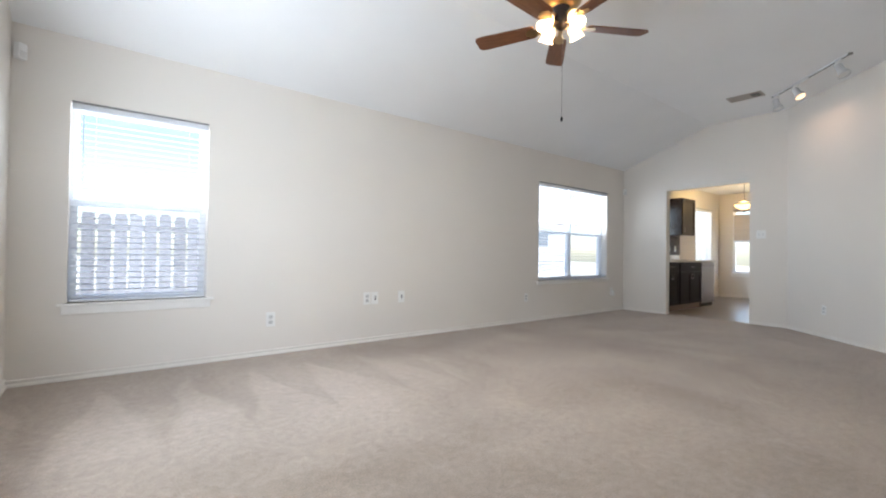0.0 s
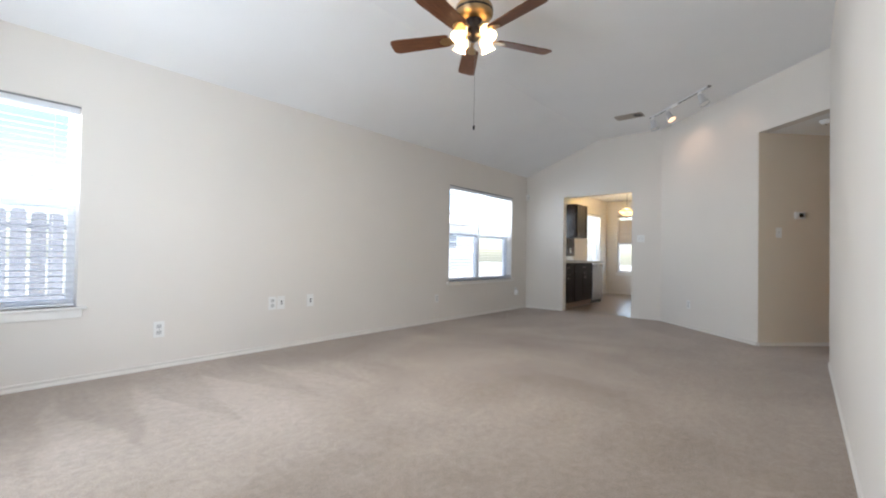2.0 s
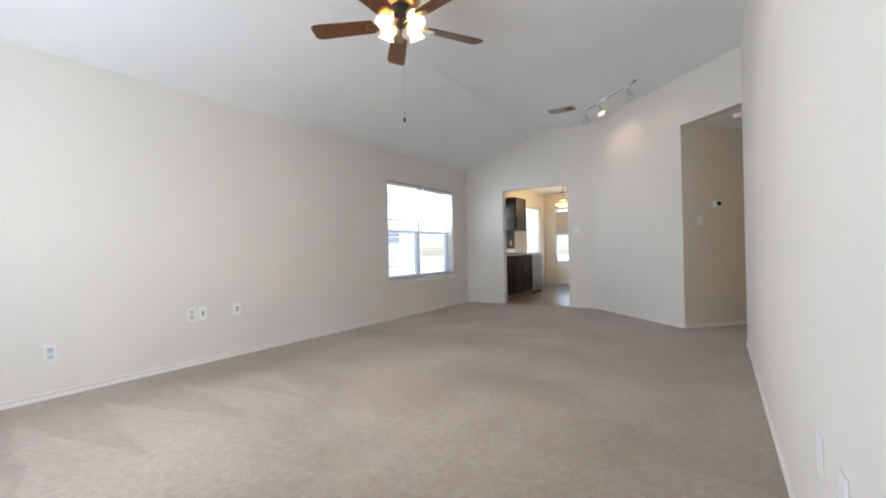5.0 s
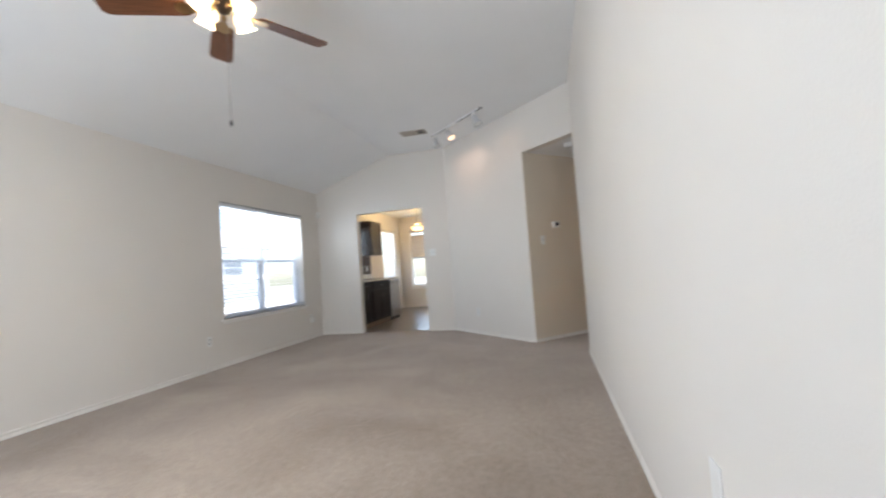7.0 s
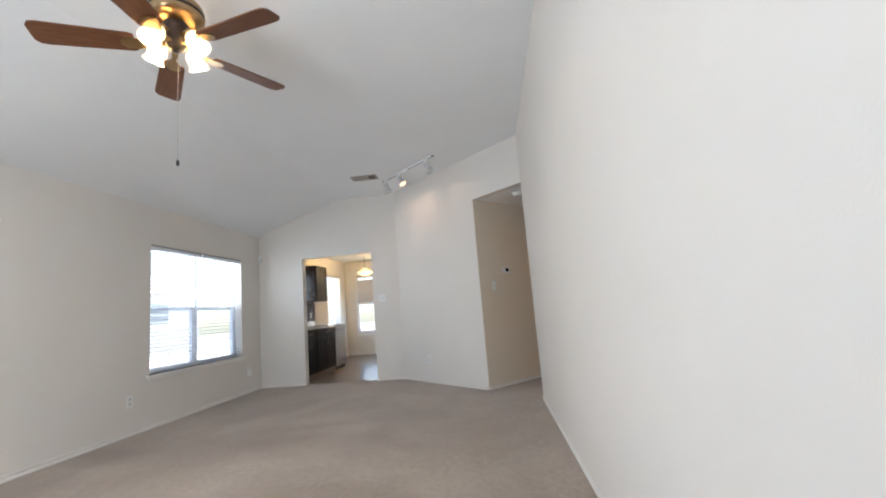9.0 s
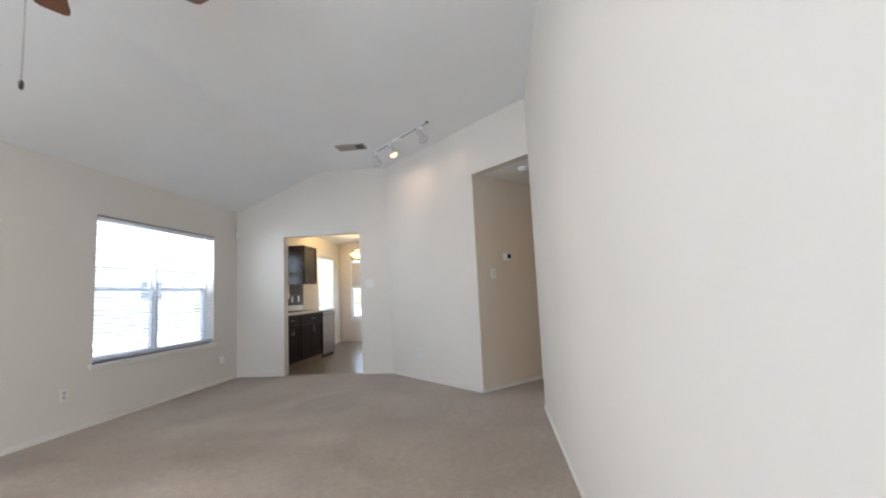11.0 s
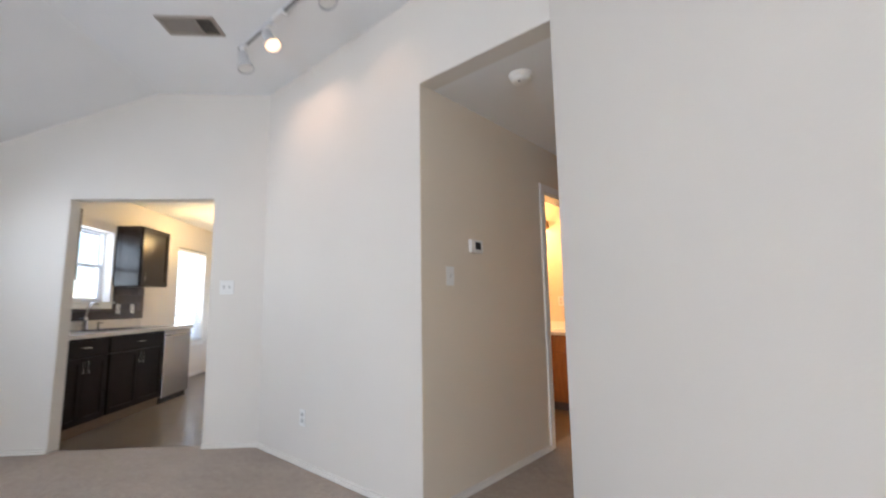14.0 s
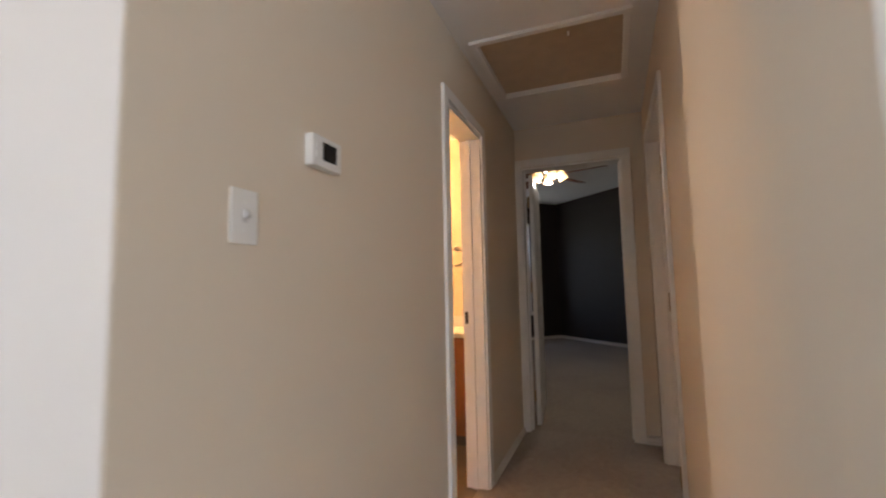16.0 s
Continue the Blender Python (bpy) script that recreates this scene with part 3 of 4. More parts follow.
def blind(m, w, z0, z1, material, label, tilt=8.0, cords=True):
    """A horizontal slat blind hung in an opening; local x along the wall, y outwards."""
    th = thing("window_blind", m, label, "blind", "window blinds")
    part("headrail", boxed(0.008, w - 0.008, 0.012, 0.058, z1 - 0.05, z1 - 0.004, bevel=0.003), WHITE, th)
    part("valance", boxed(0.004, w - 0.004, 0.004, 0.011, z1 - 0.062, z1 - 0.003, bevel=0.002), material, th)
    # dark strip that paints the shadow line along the blind's top edge
    part("top_channel", boxed(0.004, w - 0.004, -0.004, 0.0035, z1 - 0.016, z1 - 0.003), JOINT, th, "dark strip for the shadow line above the valance")
    bm = bmesh.new()
    n, wd = 5, 0.048
    up, lo = [], []
    for x in (0.012, w - 0.012):
        up.append([bm.verts.new((x, wd * (k / (n - 1) - 0.5), 0.004 * (1 - (2 * k / (n - 1) - 1) ** 2) + 0.0013)) for k in range(n)])
        lo.append([bm.verts.new((x, wd * (k / (n - 1) - 0.5), 0.004 * (1 - (2 * k / (n - 1) - 1) ** 2) - 0.0013)) for k in range(n)])
    for k in range(n - 1):
        bm.faces.new((up[0][k], up[1][k], up[1][k + 1], up[0][k + 1]))
        bm.faces.new((lo[0][k], lo[0][k + 1], lo[1][k + 1], lo[1][k]))
    for e in (0, 1):
        bm.faces.new(up[e] + lo[e][::-1])
    bm.faces.new((up[0][0], lo[0][0], lo[1][0], up[1][0]))
    bm.faces.new((up[0][-1], up[1][-1], lo[1][-1], lo[0][-1]))
    pitch = 0.0445
    count = int((z1 - 0.075 - z0 - 0.03) / pitch)
    first = None
    for k in range(count):
        at = pose(0, 0.036, z0 + 0.045 + k * pitch + random.uniform(-0.001, 0.001), tilt + random.uniform(-1.5, 1.5), random.uniform(-0.12, 0.12), 0)
        if first is None:
            first = part("slat", bm, material, th, m=at)
        else:
            again(first, th, at)
    part("bottom_rail", boxed(0.01, w - 0.01, 0.012, 0.06, z0 + 0.006, z0 + 0.024, bevel=0.004), RAIL, th)
    if cords:
        for fx in (0.16, 0.84):
            bm = bmesh.new()
            tube(bm, [(w * fx, 0.0105, z0 + 0.02), (w * fx, 0.0105, z1 - 0.05)], 0.0012, 5)
            part("ladder_cord", bm, WHITE, th)
        bm = bmesh.new()
        tube(bm, [(0.07, 0.0, z1 - 0.07), (0.072, 0.0, z1 - 0.62)], 0.004, 6)
        part("tilt_wand", bm, WHITE, th)
    return th


def at_north(x, y=NORTH):
    return pose(x, y, 0)


window("window_1", at_north(W1[0]), W1[1] - W1[0], W1[2], W1[3], 0.2, "white vinyl window with a painted sill, blind lowered")
window("window_2", at_north(W2[0]), W2[1] - W2[0], W2[2], W2[3], 0.2, "white twin vinyl window with a painted sill", mullion=True, apron=0.035)
window("window_3", at_north(W3[0], KN), W3[1] - W3[0], W3[2], W3[3], 0.2, "white vinyl window above the kitchen sink")
window("window_4", at_north(W4[0], KN), W4[1] - W4[0], W4[2], W4[3], 0.2, "white vinyl window in the breakfast corner")
window("window_5", pose(KE, W5[1], 0, 0, 0, -90), W5[1] - W5[0], W5[2], W5[3], 0.12, "white vinyl window behind the breakfast corner lamp")
window("window_6", pose(13.25, -4.35, 0, 0, 0, -90), 0.67, 0.60, 2.50, 0.15, "bright bedroom window beside a dark wall")
# out of view; added as an opening for the fill lamp behind it
window("window_7", pose(BACK, 1.65, 0, 0, 0, 90), 1.3, 0.6, 2.05, 0.12, "unseen window added in the end wall to let in fill light")
blind(at_north(W1[0] + 0.003), W1[1] - W1[0] - 0.006, W1[2], W1[3], SLAT, "white slat blind, lowered with open slats", tilt=9)
half = (W2[1] - W2[0]) / 2
blind(at_north(W2[0] + 0.003), half - 0.008, W2[2] + 0.02, W2[3], SLAT, "white slat blind, lowered with open slats", tilt=0.5)
blind(at_north(W2[0] + half + 0.005), half - 0.008, W2[2] + 0.03, W2[3], SLAT, "white slat blind, lowered with open slats", tilt=0.5)
blind(at_north(W4[0] + 0.003, KN), W4[1] - W4[0] - 0.006, W4[2], W4[3], SLAT, "white slat blind, fully lowered and bright", tilt=25)
blind(pose(KE, W5[1] - 0.003, 0, 0, 0, -90), W5[1] - W5[0] - 0.006, 1.36, W5[3], BEIGEBLIND, "beige slat blind, half lowered and closed", tilt=68, cords=False)


# ---- ceiling fans ----
def fan(m, label, drop, turn, kit, glass, chain=True):
    """A five-bladed fan under the ceiling at m, with a light kit of four glass shades."""
    th = thing("ceiling_fan", m, label, "ceiling fan")
    bm = bmesh.new()
    lathe(bm, [(0.02, -0.075), (0.045, -0.07), (0.068, -0.035), (0.072, 0.0)], 28)
    part("canopy", bm, BRONZE, th, "dark bronze canopy", True)
    md = drop - 0.10
    bm = bmesh.new()
    lathe(bm, [(0.013, -md), (0.013, -0.07)], 14)
    part("downrod", bm, BRONZE, th, smooth=True)
    bm = bmesh.new()
    lathe(bm, [(0.03, -md + 0.04), (0.036, -md + 0.012), (0.085, -md - 0.004), (0.128, -md - 0.022), (0.136, -md - 0.04), (0.136, -md - 0.092), (0.124, -md - 0.108), (0.095, -md - 0.120), (0.07, -md - 0.126)], 36)
    motor = part("motor_housing", bm, BRASS, th, "antique brass motor housing", True)
    bm = bmesh.new()
    lathe(bm, [(0.1365, -md - 0.074), (0.1385, -md - 0.070), (0.1385, -md - 0.060), (0.1365, -md - 0.056)], 36)
    part("trim_band", bm, BRONZE, motor, "dark bronze band", True)
    bm = bmesh.new()
    lathe(bm, [(0.012, -drop - 0.182), (0.034, -drop - 0.170), (0.050, -drop - 0.14), (0.052, -drop - 0.09), (0.046, -drop - 0.06), (0.060, -md - 0.125)], 28)
    part("switch_housing", bm, BRONZE, th, "dark bronze switch housing", True)
    zb = -drop - 0.142
    blade0 = arm0 = None
    for k in range(5):
        rot = pose(0, 0, 0, 0, 0, turn + 72 * k)
        if blade0 is None:
            bm = bmesh.new()
            rows = [(0.185, 0.052), (0.21, 0.060), (0.45, 0.068), (0.58, 0.072), (0.615, 0.066), (0.632, 0.045)]
            outline = [(r, -h) for r, h in rows] + [(r, h) for r, h in rows[::-1]]
            prism(bm, outline, -0.0035, 0.0035)
            bmesh.ops.transform(bm, matrix=pose(0, 0, zb - 0.006, 12, 0, 0), verts=bm.verts)
            blade0 = part("blade", bm, FANWOOD, th, "walnut-stained wooden blade", m=rot)
            bm = bmesh.new()
            prism(bm, [(0.062, -0.016), (0.13, -0.011), (0.17, -0.034), (0.225, -0.040), (0.25, -0.012), (0.25, 0.012), (0.225, 0.040), (0.17, 0.034), (0.13, 0.011), (0.062, 0.016)], -0.0025, 0.0025)
            bmesh.ops.transform(bm, matrix=pose(0, 0, zb - 0.014, 12, 0, 0), verts=bm.verts)
            arm0 = part("blade_iron", bm, BRASS, th, m=rot)
        else:
            again(blade0, th, rot)
            again(arm0, th, rot)
    shade0 = arm1 = None
    zk = -drop - 0.09
    for k in range(4):
        rot = pose(0, 0, zk, 0, 0, kit + 90 * k)
        if shade0 is None:
            bm = bmesh.new()
            tube(bm, [(0.05, 0, 0.005), (0.075, 0, 0.010), (0.088, 0, 0.004), (0.093, 0, -0.012)], 0.009, 8)
            lathe(bm, [(0.016, -0.025), (0.026, -0.02), (0.026, 0.008), (0.012, 0.014)], 14, Matrix.Translation((0.094, 0, -0.01)) @ pose(0, 0, 0, 0, -28, 0))
            arm1 = part("lamp_arm", bm, BRASS, th, smooth=True, m=rot)
            bm = bmesh.new()
            prof = [(0.024, -0.02), (0.036, -0.034), (0.052, -0.056), (0.058, -0.078), (0.054, -0.10), (0.050, -0.118), (0.058, -0.140), (0.068, -0.155), (0.064, -0.155), (0.046, -0.118), (0.050, -0.10), (0.054, -0.078), (0.048, -0.056), (0.020, -0.026)]
            lathe(bm, prof, 20, Matrix.Translation((0.096, 0, 0.0)) @ pose(0, 0, 0, 0, -28, 0) @ Matrix.Scale(glass, 4), close=False)
            shade0 = part("shade", bm, LIT, th, "lit frosted glass tulip shade", True, m=rot)
        else:
            again(arm1, th, rot)
            again(shade0, th, rot)
    if chain:
        bm = bmesh.new()
        tube(bm, [(0.015, 0.0, zk - 0.01), (0.016, 0.0, -1.10)], 0.0016, 5)
        part("pull_chain", bm, CHAIN, th)
        bm = bmesh.new()
        lathe(bm, [(0.003, -1.135), (0.008, -1.13), (0.008, -1.108), (0.003, -1.10)], 10, Matrix.Translation((0.016, 0, 0)))
        part("chain_weight", bm, BLACK, th, "small black chain weight", True)
    return th


CHAIN = mat("chain_metal", (0.22, 0.21, 0.20), rough=0.4, metal=1.0)
FAN = (2.71, 2.10)
fan(pose(*FAN, HIGH), "brass and walnut ceiling fan with lit glass shades", 0.32, 258.0, 170.7, 0.82)
fan(pose(9.45, -2.62, 2.95), "dark ceiling fan with lit shades in the bedroom", 0.40, -4.0, 60.0, 0.85, chain=False)

# ---- track light ----
TRACK = 3.49
HEADS = mat("satin_head_enamel", (0.60, 0.60, 0.60), rough=0.4)
track = thing("track_light", HALL @ Matrix.Translation((TRACK, 5.675, HIGH)), "white ceiling track with three adjustable spot heads", "track light")
part("rail", boxed(-0.016, 0.016, -0.60, 0.60, -0.018, 0.0, bevel=0.003), RAIL, track, "grey slotted rail")
# dark strips laid on the uncut rail for the shade in its slots
for n0, n1 in ((-0.58, -0.49), (-0.02, -0.40), (0.24, 0.50)):
    part("rail_slot", boxed(-0.007, 0.007, min(n0, n1), max(n0, n1), -0.0195, -0.0175), GREY, track, "dark strip for the shaded slot")
part("feed_box", boxed(-0.022, 0.022, -0.03, 0.09, -0.040, -0.001, bevel=0.005), WHITE, track)
for n in (-0.598, 0.598):
    part("rail_end", boxed(-0.018, 0.018, n - 0.012, n + 0.012, -0.022, -0.001, bevel=0.003), JOINT, track)
for n, lit, aim in ((-0.45, False, (28, -70)), (0.19, True, (32, -75)), (0.555, False, (18, -70))):
    head = boxed(-0.016, 0.016, n - 0.035, n + 0.035, -0.052, -0.024, bevel=0.004)
    part("adapter", head, WHITE, track)
    bm = bmesh.new()
    tube(bm, [(0.0, n, -0.05), (0.0, n, -0.082)], 0.008, 8)
    part("stem", bm, WHITE, track)
    turnm = Matrix.Translation((0.0, n, -0.082)) @ pose(0, 0, 0, 0, -aim[0], aim[1]) @ Matrix.Diagonal((1.2, 1.2, 0.98, 1))
    bm = bmesh.new()
    lathe(bm, [(0.012, 0.03), (0.026, 0.024), (0.029, 0.0), (0.029, -0.055), (0.034, -0.068), (0.042, -0.085), (0.049, -0.12), (0.045, -0.12), (0.036, -0.085), (0.02, -0.06)], 22, turnm)
    can = part("spot_head", bm, HEADS, track, "off-white flared spot head", True)
    bm = bmesh.new()
    lathe(bm, [(0.030, -0.082), (0.0405, -0.108), (0.030, -0.113), (0.0005, -0.114)], 20, turnm)
    part("bulb", bm, LITSMALL if lit else WHITE, can, "warm lit bulb" if lit else "white reflector bulb", True)

# ---- ceiling and wall fittings ----
vent = thing("ceiling_vent", pose(6.655, 2.20, HIGH), "louvred metal supply vent in the ceiling", "vent")
bm = bmesh.new()
box(bm, -0.10, -0.078, -0.185, 0.185, -0.010, 0.0)
box(bm, 0.078, 0.10, -0.185, 0.185, -0.010, 0.0)
box(bm, -0.078, 0.078, -0.185, -0.163, -0.010, 0.0)
box(bm, -0.078, 0.078, 0.163, 0.185, -0.010, 0.0)
box(bm, -0.078, 0.078, -0.060, -0.050, -0.010, 0.0)
part("frame", bm, mat("vent_enamel", (0.40, 0.35, 0.30), rough=0.5), vent)
# dark sheet painted for the shade behind the louvres; no duct is cut
part("backing", boxed(-0.078, 0.078, -0.163, 0.163, -0.0035, -0.0015), GREY, vent, "dark sheet standing in for the duct's shade")
for k in range(7):
    part("louvre", boxed(-0.0045, 0.0045, -0.050, 0.163, -0.0008, 0.0008), bpy.data.materials["vent_enamel"], vent, m=pose(-0.066 + 0.022 * k, 0, -0.006, 0, 28, 0))
for k in range(5):
    part("louvre", boxed(-0.078, 0.078, -0.008, 0.008, -0.0008, 0.0008), bpy.data.materials["vent_enamel"], vent, m=pose(0, -0.153 + 0.022 * k, -0.006, 58, 0, 0))

smoke = thing("smoke_detector", HALL @ Matrix.Translation((4.32, 4.43, HC)), "round white smoke detector on the hall ceiling", "smoke detector")
bm = bmesh.new()
lathe(bm, [(0.03, -0.042), (0.046, -0.040), (0.056, -0.030), (0.058, -0.016), (0.066, -0.012), (0.068, 0.0)], 32)
part("body", bm, WHITE, smoke, smooth=True)
bm = bmesh.new()
lathe(bm, [(0.006, -0.0445), (0.009, -0.043), (0.009, -0.040)], 12, Matrix.Translation((-0.018, 0.0, 0)))
part("test_button", bm, GREY, smoke, smooth=True)


def wall_frame(x, y, z, turn):
    """At a wall: local x along it, y out into the room, z up."""
    return pose(x, y, z, 0, 0, turn)


def outlet(m, label="white duplex outlet on the cream wall", blank=False, dots=0):
    th = thing("wall_outlet", m, label, "outlet", "wall plates")
    part("plate", boxed(-0.036, 0.036, 0.0, 0.006, -0.058, 0.058, bevel=0.003), WHITE, th)
    if dots:
        for k in range(dots):
            bm = bmesh.new()
            z = 0.02 * (k - (dots - 1) / 2)
            lathe(bm, [(0.007, 0.0), (0.007, 0.012), (0.004, 0.014)], 10, pose(0, 0.005, z, -90))
            part("jack", bm, GREY, th, "small dark cable jack", True)
    elif not blank:
        for z in (-0.022, 0.022):
            rec = part("receptacle", boxed(-0.017, 0.017, 0.005, 0.0085, z - 0.0145, z + 0.0145, bevel=0.002), SOCKET, th)
            bm = bmesh.new()
            box(bm, -0.008, -0.006, 0.008, 0.0092, z - 0.002, z + 0.008)
            box(bm, 0.006, 0.008, 0.008, 0.0092, z - 0.002, z + 0.008)
            box(bm, -0.002, 0.002, 0.008, 0.0092, z - 0.010, z - 0.006)
            part("slots", bm, GREY, rec, "dark socket slots")
        bm = bmesh.new()
        lathe(bm, [(0.003, 0.0), (0.003, 0.0015)], 8, pose(0, 0.006, 0, -90))
        part("screw", bm, STEEL, th)
    return th


def switch(m, gangs=1, label="white toggle switch plate on the wall"):
    th = thing("light_switch", m, label, "light switch", "wall plates")
    w = 0.036 + 0.0225 * (gangs - 1)
    part("plate", boxed(-w, w, 0.0, 0.006, -0.058, 0.058, bevel=0.003), WHITE, th)
    for g in range(gangs):
        x = (g - (gangs - 1) / 2) * 0.046
        tog = part("toggle", boxed(-0.0045, 0.0045, 0.0, 0.011, -0.009, 0.009, bevel=0.002), SOCKET, th, m=pose(x, 0.004, 0.003, 25))
        part("toggle_slot", boxed(x - 0.0062, x + 0.0062, 0.0058, 0.0066, -0.013, 0.013), SOCKET, th)
        for z in (-0.03, 0.03):
            bm = bmesh.new()
            lathe(bm, [(0.003, 0.0), (0.003, 0.0015)], 8, pose(x, 0.006, z, -90))
            part("screw", bm, WHITE, th)
    return th


for x, z, d in ((1.458, 0.322, 0), (2.453, 0.465, 0), (2.548, 0.465, 2), (2.888, 0.465, 2), (7.249, 0.337, 0)):
    outlet(wall_frame(x, NORTH, z, 180) @ Matrix.Scale(1.14, 4), "white cable jack plate on the cream wall" if d else "white duplex outlet on the cream wall", dots=d)
outlet(wall_frame(5.0, NORTH, 0.345, 180))
outlet(HALL @ wall_frame(FRONT, 6.13, 0.33, 90), "white duplex outlet low on the slanted wall")
for x, z in ((1.92, 0.42), (1.65, 0.43)):
    outlet(wall_frame(x, SOUTH, z, 0), "white blank plate low on the long wall", blank=True)
plug = thing("night_light", wall_frame(7.249, NORTH - 0.0095, 0.337, 180), "white plug-in night light in the corner outlet", "night light")
part("body", boxed(-0.032, 0.032, 0.0, 0.038, -0.075, 0.020, bevel=0.008), WHITE, plug)
part("light_sensor", boxed(-0.007, 0.007, 0.036, 0.041, 0.002, 0.012, bevel=0.002), BLACK, plug, "small dark light sensor")
switch(wall_frame(EAST, 2.295, 1.295, 90), 2, "white double switch plate beside the kitchen doorway")
switch(HALL @ wall_frame(4.234, HL, 1.295, 180), 1, "white toggle switch plate on the hall wall")

thermo = thing("thermostat", HALL @ wall_frame(4.485, HL, 1.497, 180), "white digital thermostat with a dark screen", "thermostat")
part("body", boxed(-0.062, 0.062, 0.0, 0.028, -0.042, 0.042, bevel=0.006), WHITE, thermo)
part("screen", boxed(-0.036, 0.022, 0.0275, 0.0295, -0.022, 0.026, bevel=0.0008), BLACK, thermo, "dark display")
for k in range(2):
    part("button", boxed(0.034, 0.050, 0.0275, 0.0305, -0.02 + 0.026 * k, -0.004 + 0.026 * k, bevel=0.001), WHITE, thermo)


def sensor(m, label):
    th = thing("motion_sensor", m, label, "sensor", "motion sensors")
    part("housing", boxed(-0.028, 0.028, 0.0, 0.045, -0.055, 0.055, bevel=0.008), WHITE, th)
    part("lens", boxed(-0.02, 0.02, 0.044, 0.050, -0.045, 0.0, bevel=0.003), mat("lens_plastic", (0.7, 0.69, 0.66), rough=0.3), th, "milky lens window")
    return th


sensor(pose(EAST - 0.035, NORTH - 0.035, 2.11, 0, 0, 135), "white motion sensor high in the corner")
sensor(pose(BACK + 0.035, NORTH - 0.035, 2.29, 0, 0, -135), "white motion sensor high in the corner by the window")


# ---- hall doors and hatch ----
def casing(name, a0, a1, top, face, side, axis, m, label, jamb):
    """Door trim round an opening: two legs and a head on the room side, and the jamb lining through the wall."""
    th = thing(name, m, label, "doorway", kind="structure")
    w, d = 0.06, 0.016

    def put(nm, s0, s1, b0, b1, z0, z1):
        b0, b1 = min(b0, b1), max(b0, b1)
        bm = boxed(s0, s1, b0, b1, z0, z1, bevel=0.003) if axis == "x" else boxed(b0, b1, s0, s1, z0, z1, bevel=0.003)
        part(nm, bm, TRIM, th)

    f1 = face + side * d
    put("casing_leg", a0 - w, a0 + 0.004, face - side * 0.001, f1, 0, top + 0.004)
    put("casing_leg", a1 - 0.004, a1 + w, face - side * 0.001, f1, 0, top + 0.004)
    put("casing_head", a0 - w, a1 + w, face - side * 0.001, f1 + side * 0.001, top + 0.004, top + w + 0.004)
    j0, j1 = face + side * 0.004, face - side * (jamb + 0.004)
    put("jamb", a0 - 0.001, a0 + 0.018, j0, j1, 0, top + 0.001)
    put("jamb", a1 - 0.018, a1 + 0.001, j0, j1, 0, top + 0.001)
    put("head_jamb", a0 + 0.018, a1 - 0.018, j0, j1, top - 0.018, top + 0.001)
    s = face - side * 0.055
    put("door_stop", a1 - 0.030, a1 - 0.018, s, s - side * 0.035, 0, top - 0.018)
    put("door_stop", a0 + 0.018, a0 + 0.030, s, s - side * 0.035, 0, top - 0.018)
    return th


bath_case = casing("doorway_bath", 5.45, 6.02, 2.045, HL, -1, "x", HALL, "white trimmed bathroom doorway, warmly lit", 0.12)
bed_case = casing("doorway_bedroom", 4.105, 4.885, 2.11, HE, -1, "y", HALL, "white trimmed bedroom doorway, open", 0.12)
side_case = casing("doorway_side", 5.86, 6.72, 2.10, HR2, 1, "x", HALL, "white trimmed side doorway", 0.12)
part("strike_plate", boxed(5.996, 6.003, 5.000, 5.036, 0.925, 0.995, bevel=0.001), BRONZE, bath_case, "dark bronze strike plate")
for z in (0.25, 1.05, 1.72):
    bm = bmesh.new()
    tube(bm, [(5.883, HR2 + 0.012, z - 0.045), (5.883, HR2 + 0.012, z + 0.045)], 0.007, 8)
    part("hinge", bm, BRASS, side_case, "brass hinge")


def door(name, m, w, h, label, handle=True):
    """A six-panel leaf hinged at its local origin, along +x."""
    th = thing(name, m, label, "door", kind="structure")
    part("leaf", boxed(0.0, w, -0.0175, 0.0175, 0.012, h, bevel=0.002), TRIM, th)
    for s in (-1, 1):
        for x0, x1 in ((0.10, w / 2 - 0.05), (w / 2 + 0.05, w - 0.10)):
            for z0, z1 in ((0.20, 0.80), (0.95, 1.55), (1.68, h - 0.12)):
                y0, y1 = sorted((s * 0.0172, s * 0.0225))
                part("panel", boxed(x0, x1, y0, y1, z0, z1, bevel=0.004), TRIM, th)
    if handle:
        for s in (-1, 1):
            bm = bmesh.new()
            lathe(bm, [(0.032, 0.0), (0.030, 0.008), (0.012, 0.012), (0.011, 0.035), (0.027, 0.045), (0.029, 0.058), (0.018, 0.068)], 20, pose(w - 0.065, s * 0.0175, 0.95, -90 * s))
            part("door_knob", bm, BRASS, th, "brass knob", True)
    return th


door("door_side", HALL @ pose(5.882, HR2 - 0.101, 0), 0.818, 2.075, "closed white panel door off the hall", False)
bed_door = door("door_bedroom", HALL @ pose(HE + 0.150, 4.827, 0, 0, 0, 5), 0.72, 2.085, "white panel door standing open into the bedroom", False)
for z in (0.25, 1.13, 1.85):
    bm = bmesh.new()
    tube(bm, [(-0.010, 0.024, z - 0.045), (-0.010, 0.024, z + 0.045)], 0.009, 8)
    box(bm, -0.016, 0.03, 0.0176, 0.0196, z - 0.044, z + 0.044)
    part("hinge", bm, BRASS, bed_door, "brass hinge")
door("door_bath", HALL @ pose(5.475, HL + 0.14, 0, 0, 0, 93), 0.53, 2.02, "white panel door standing open into the bathroom")

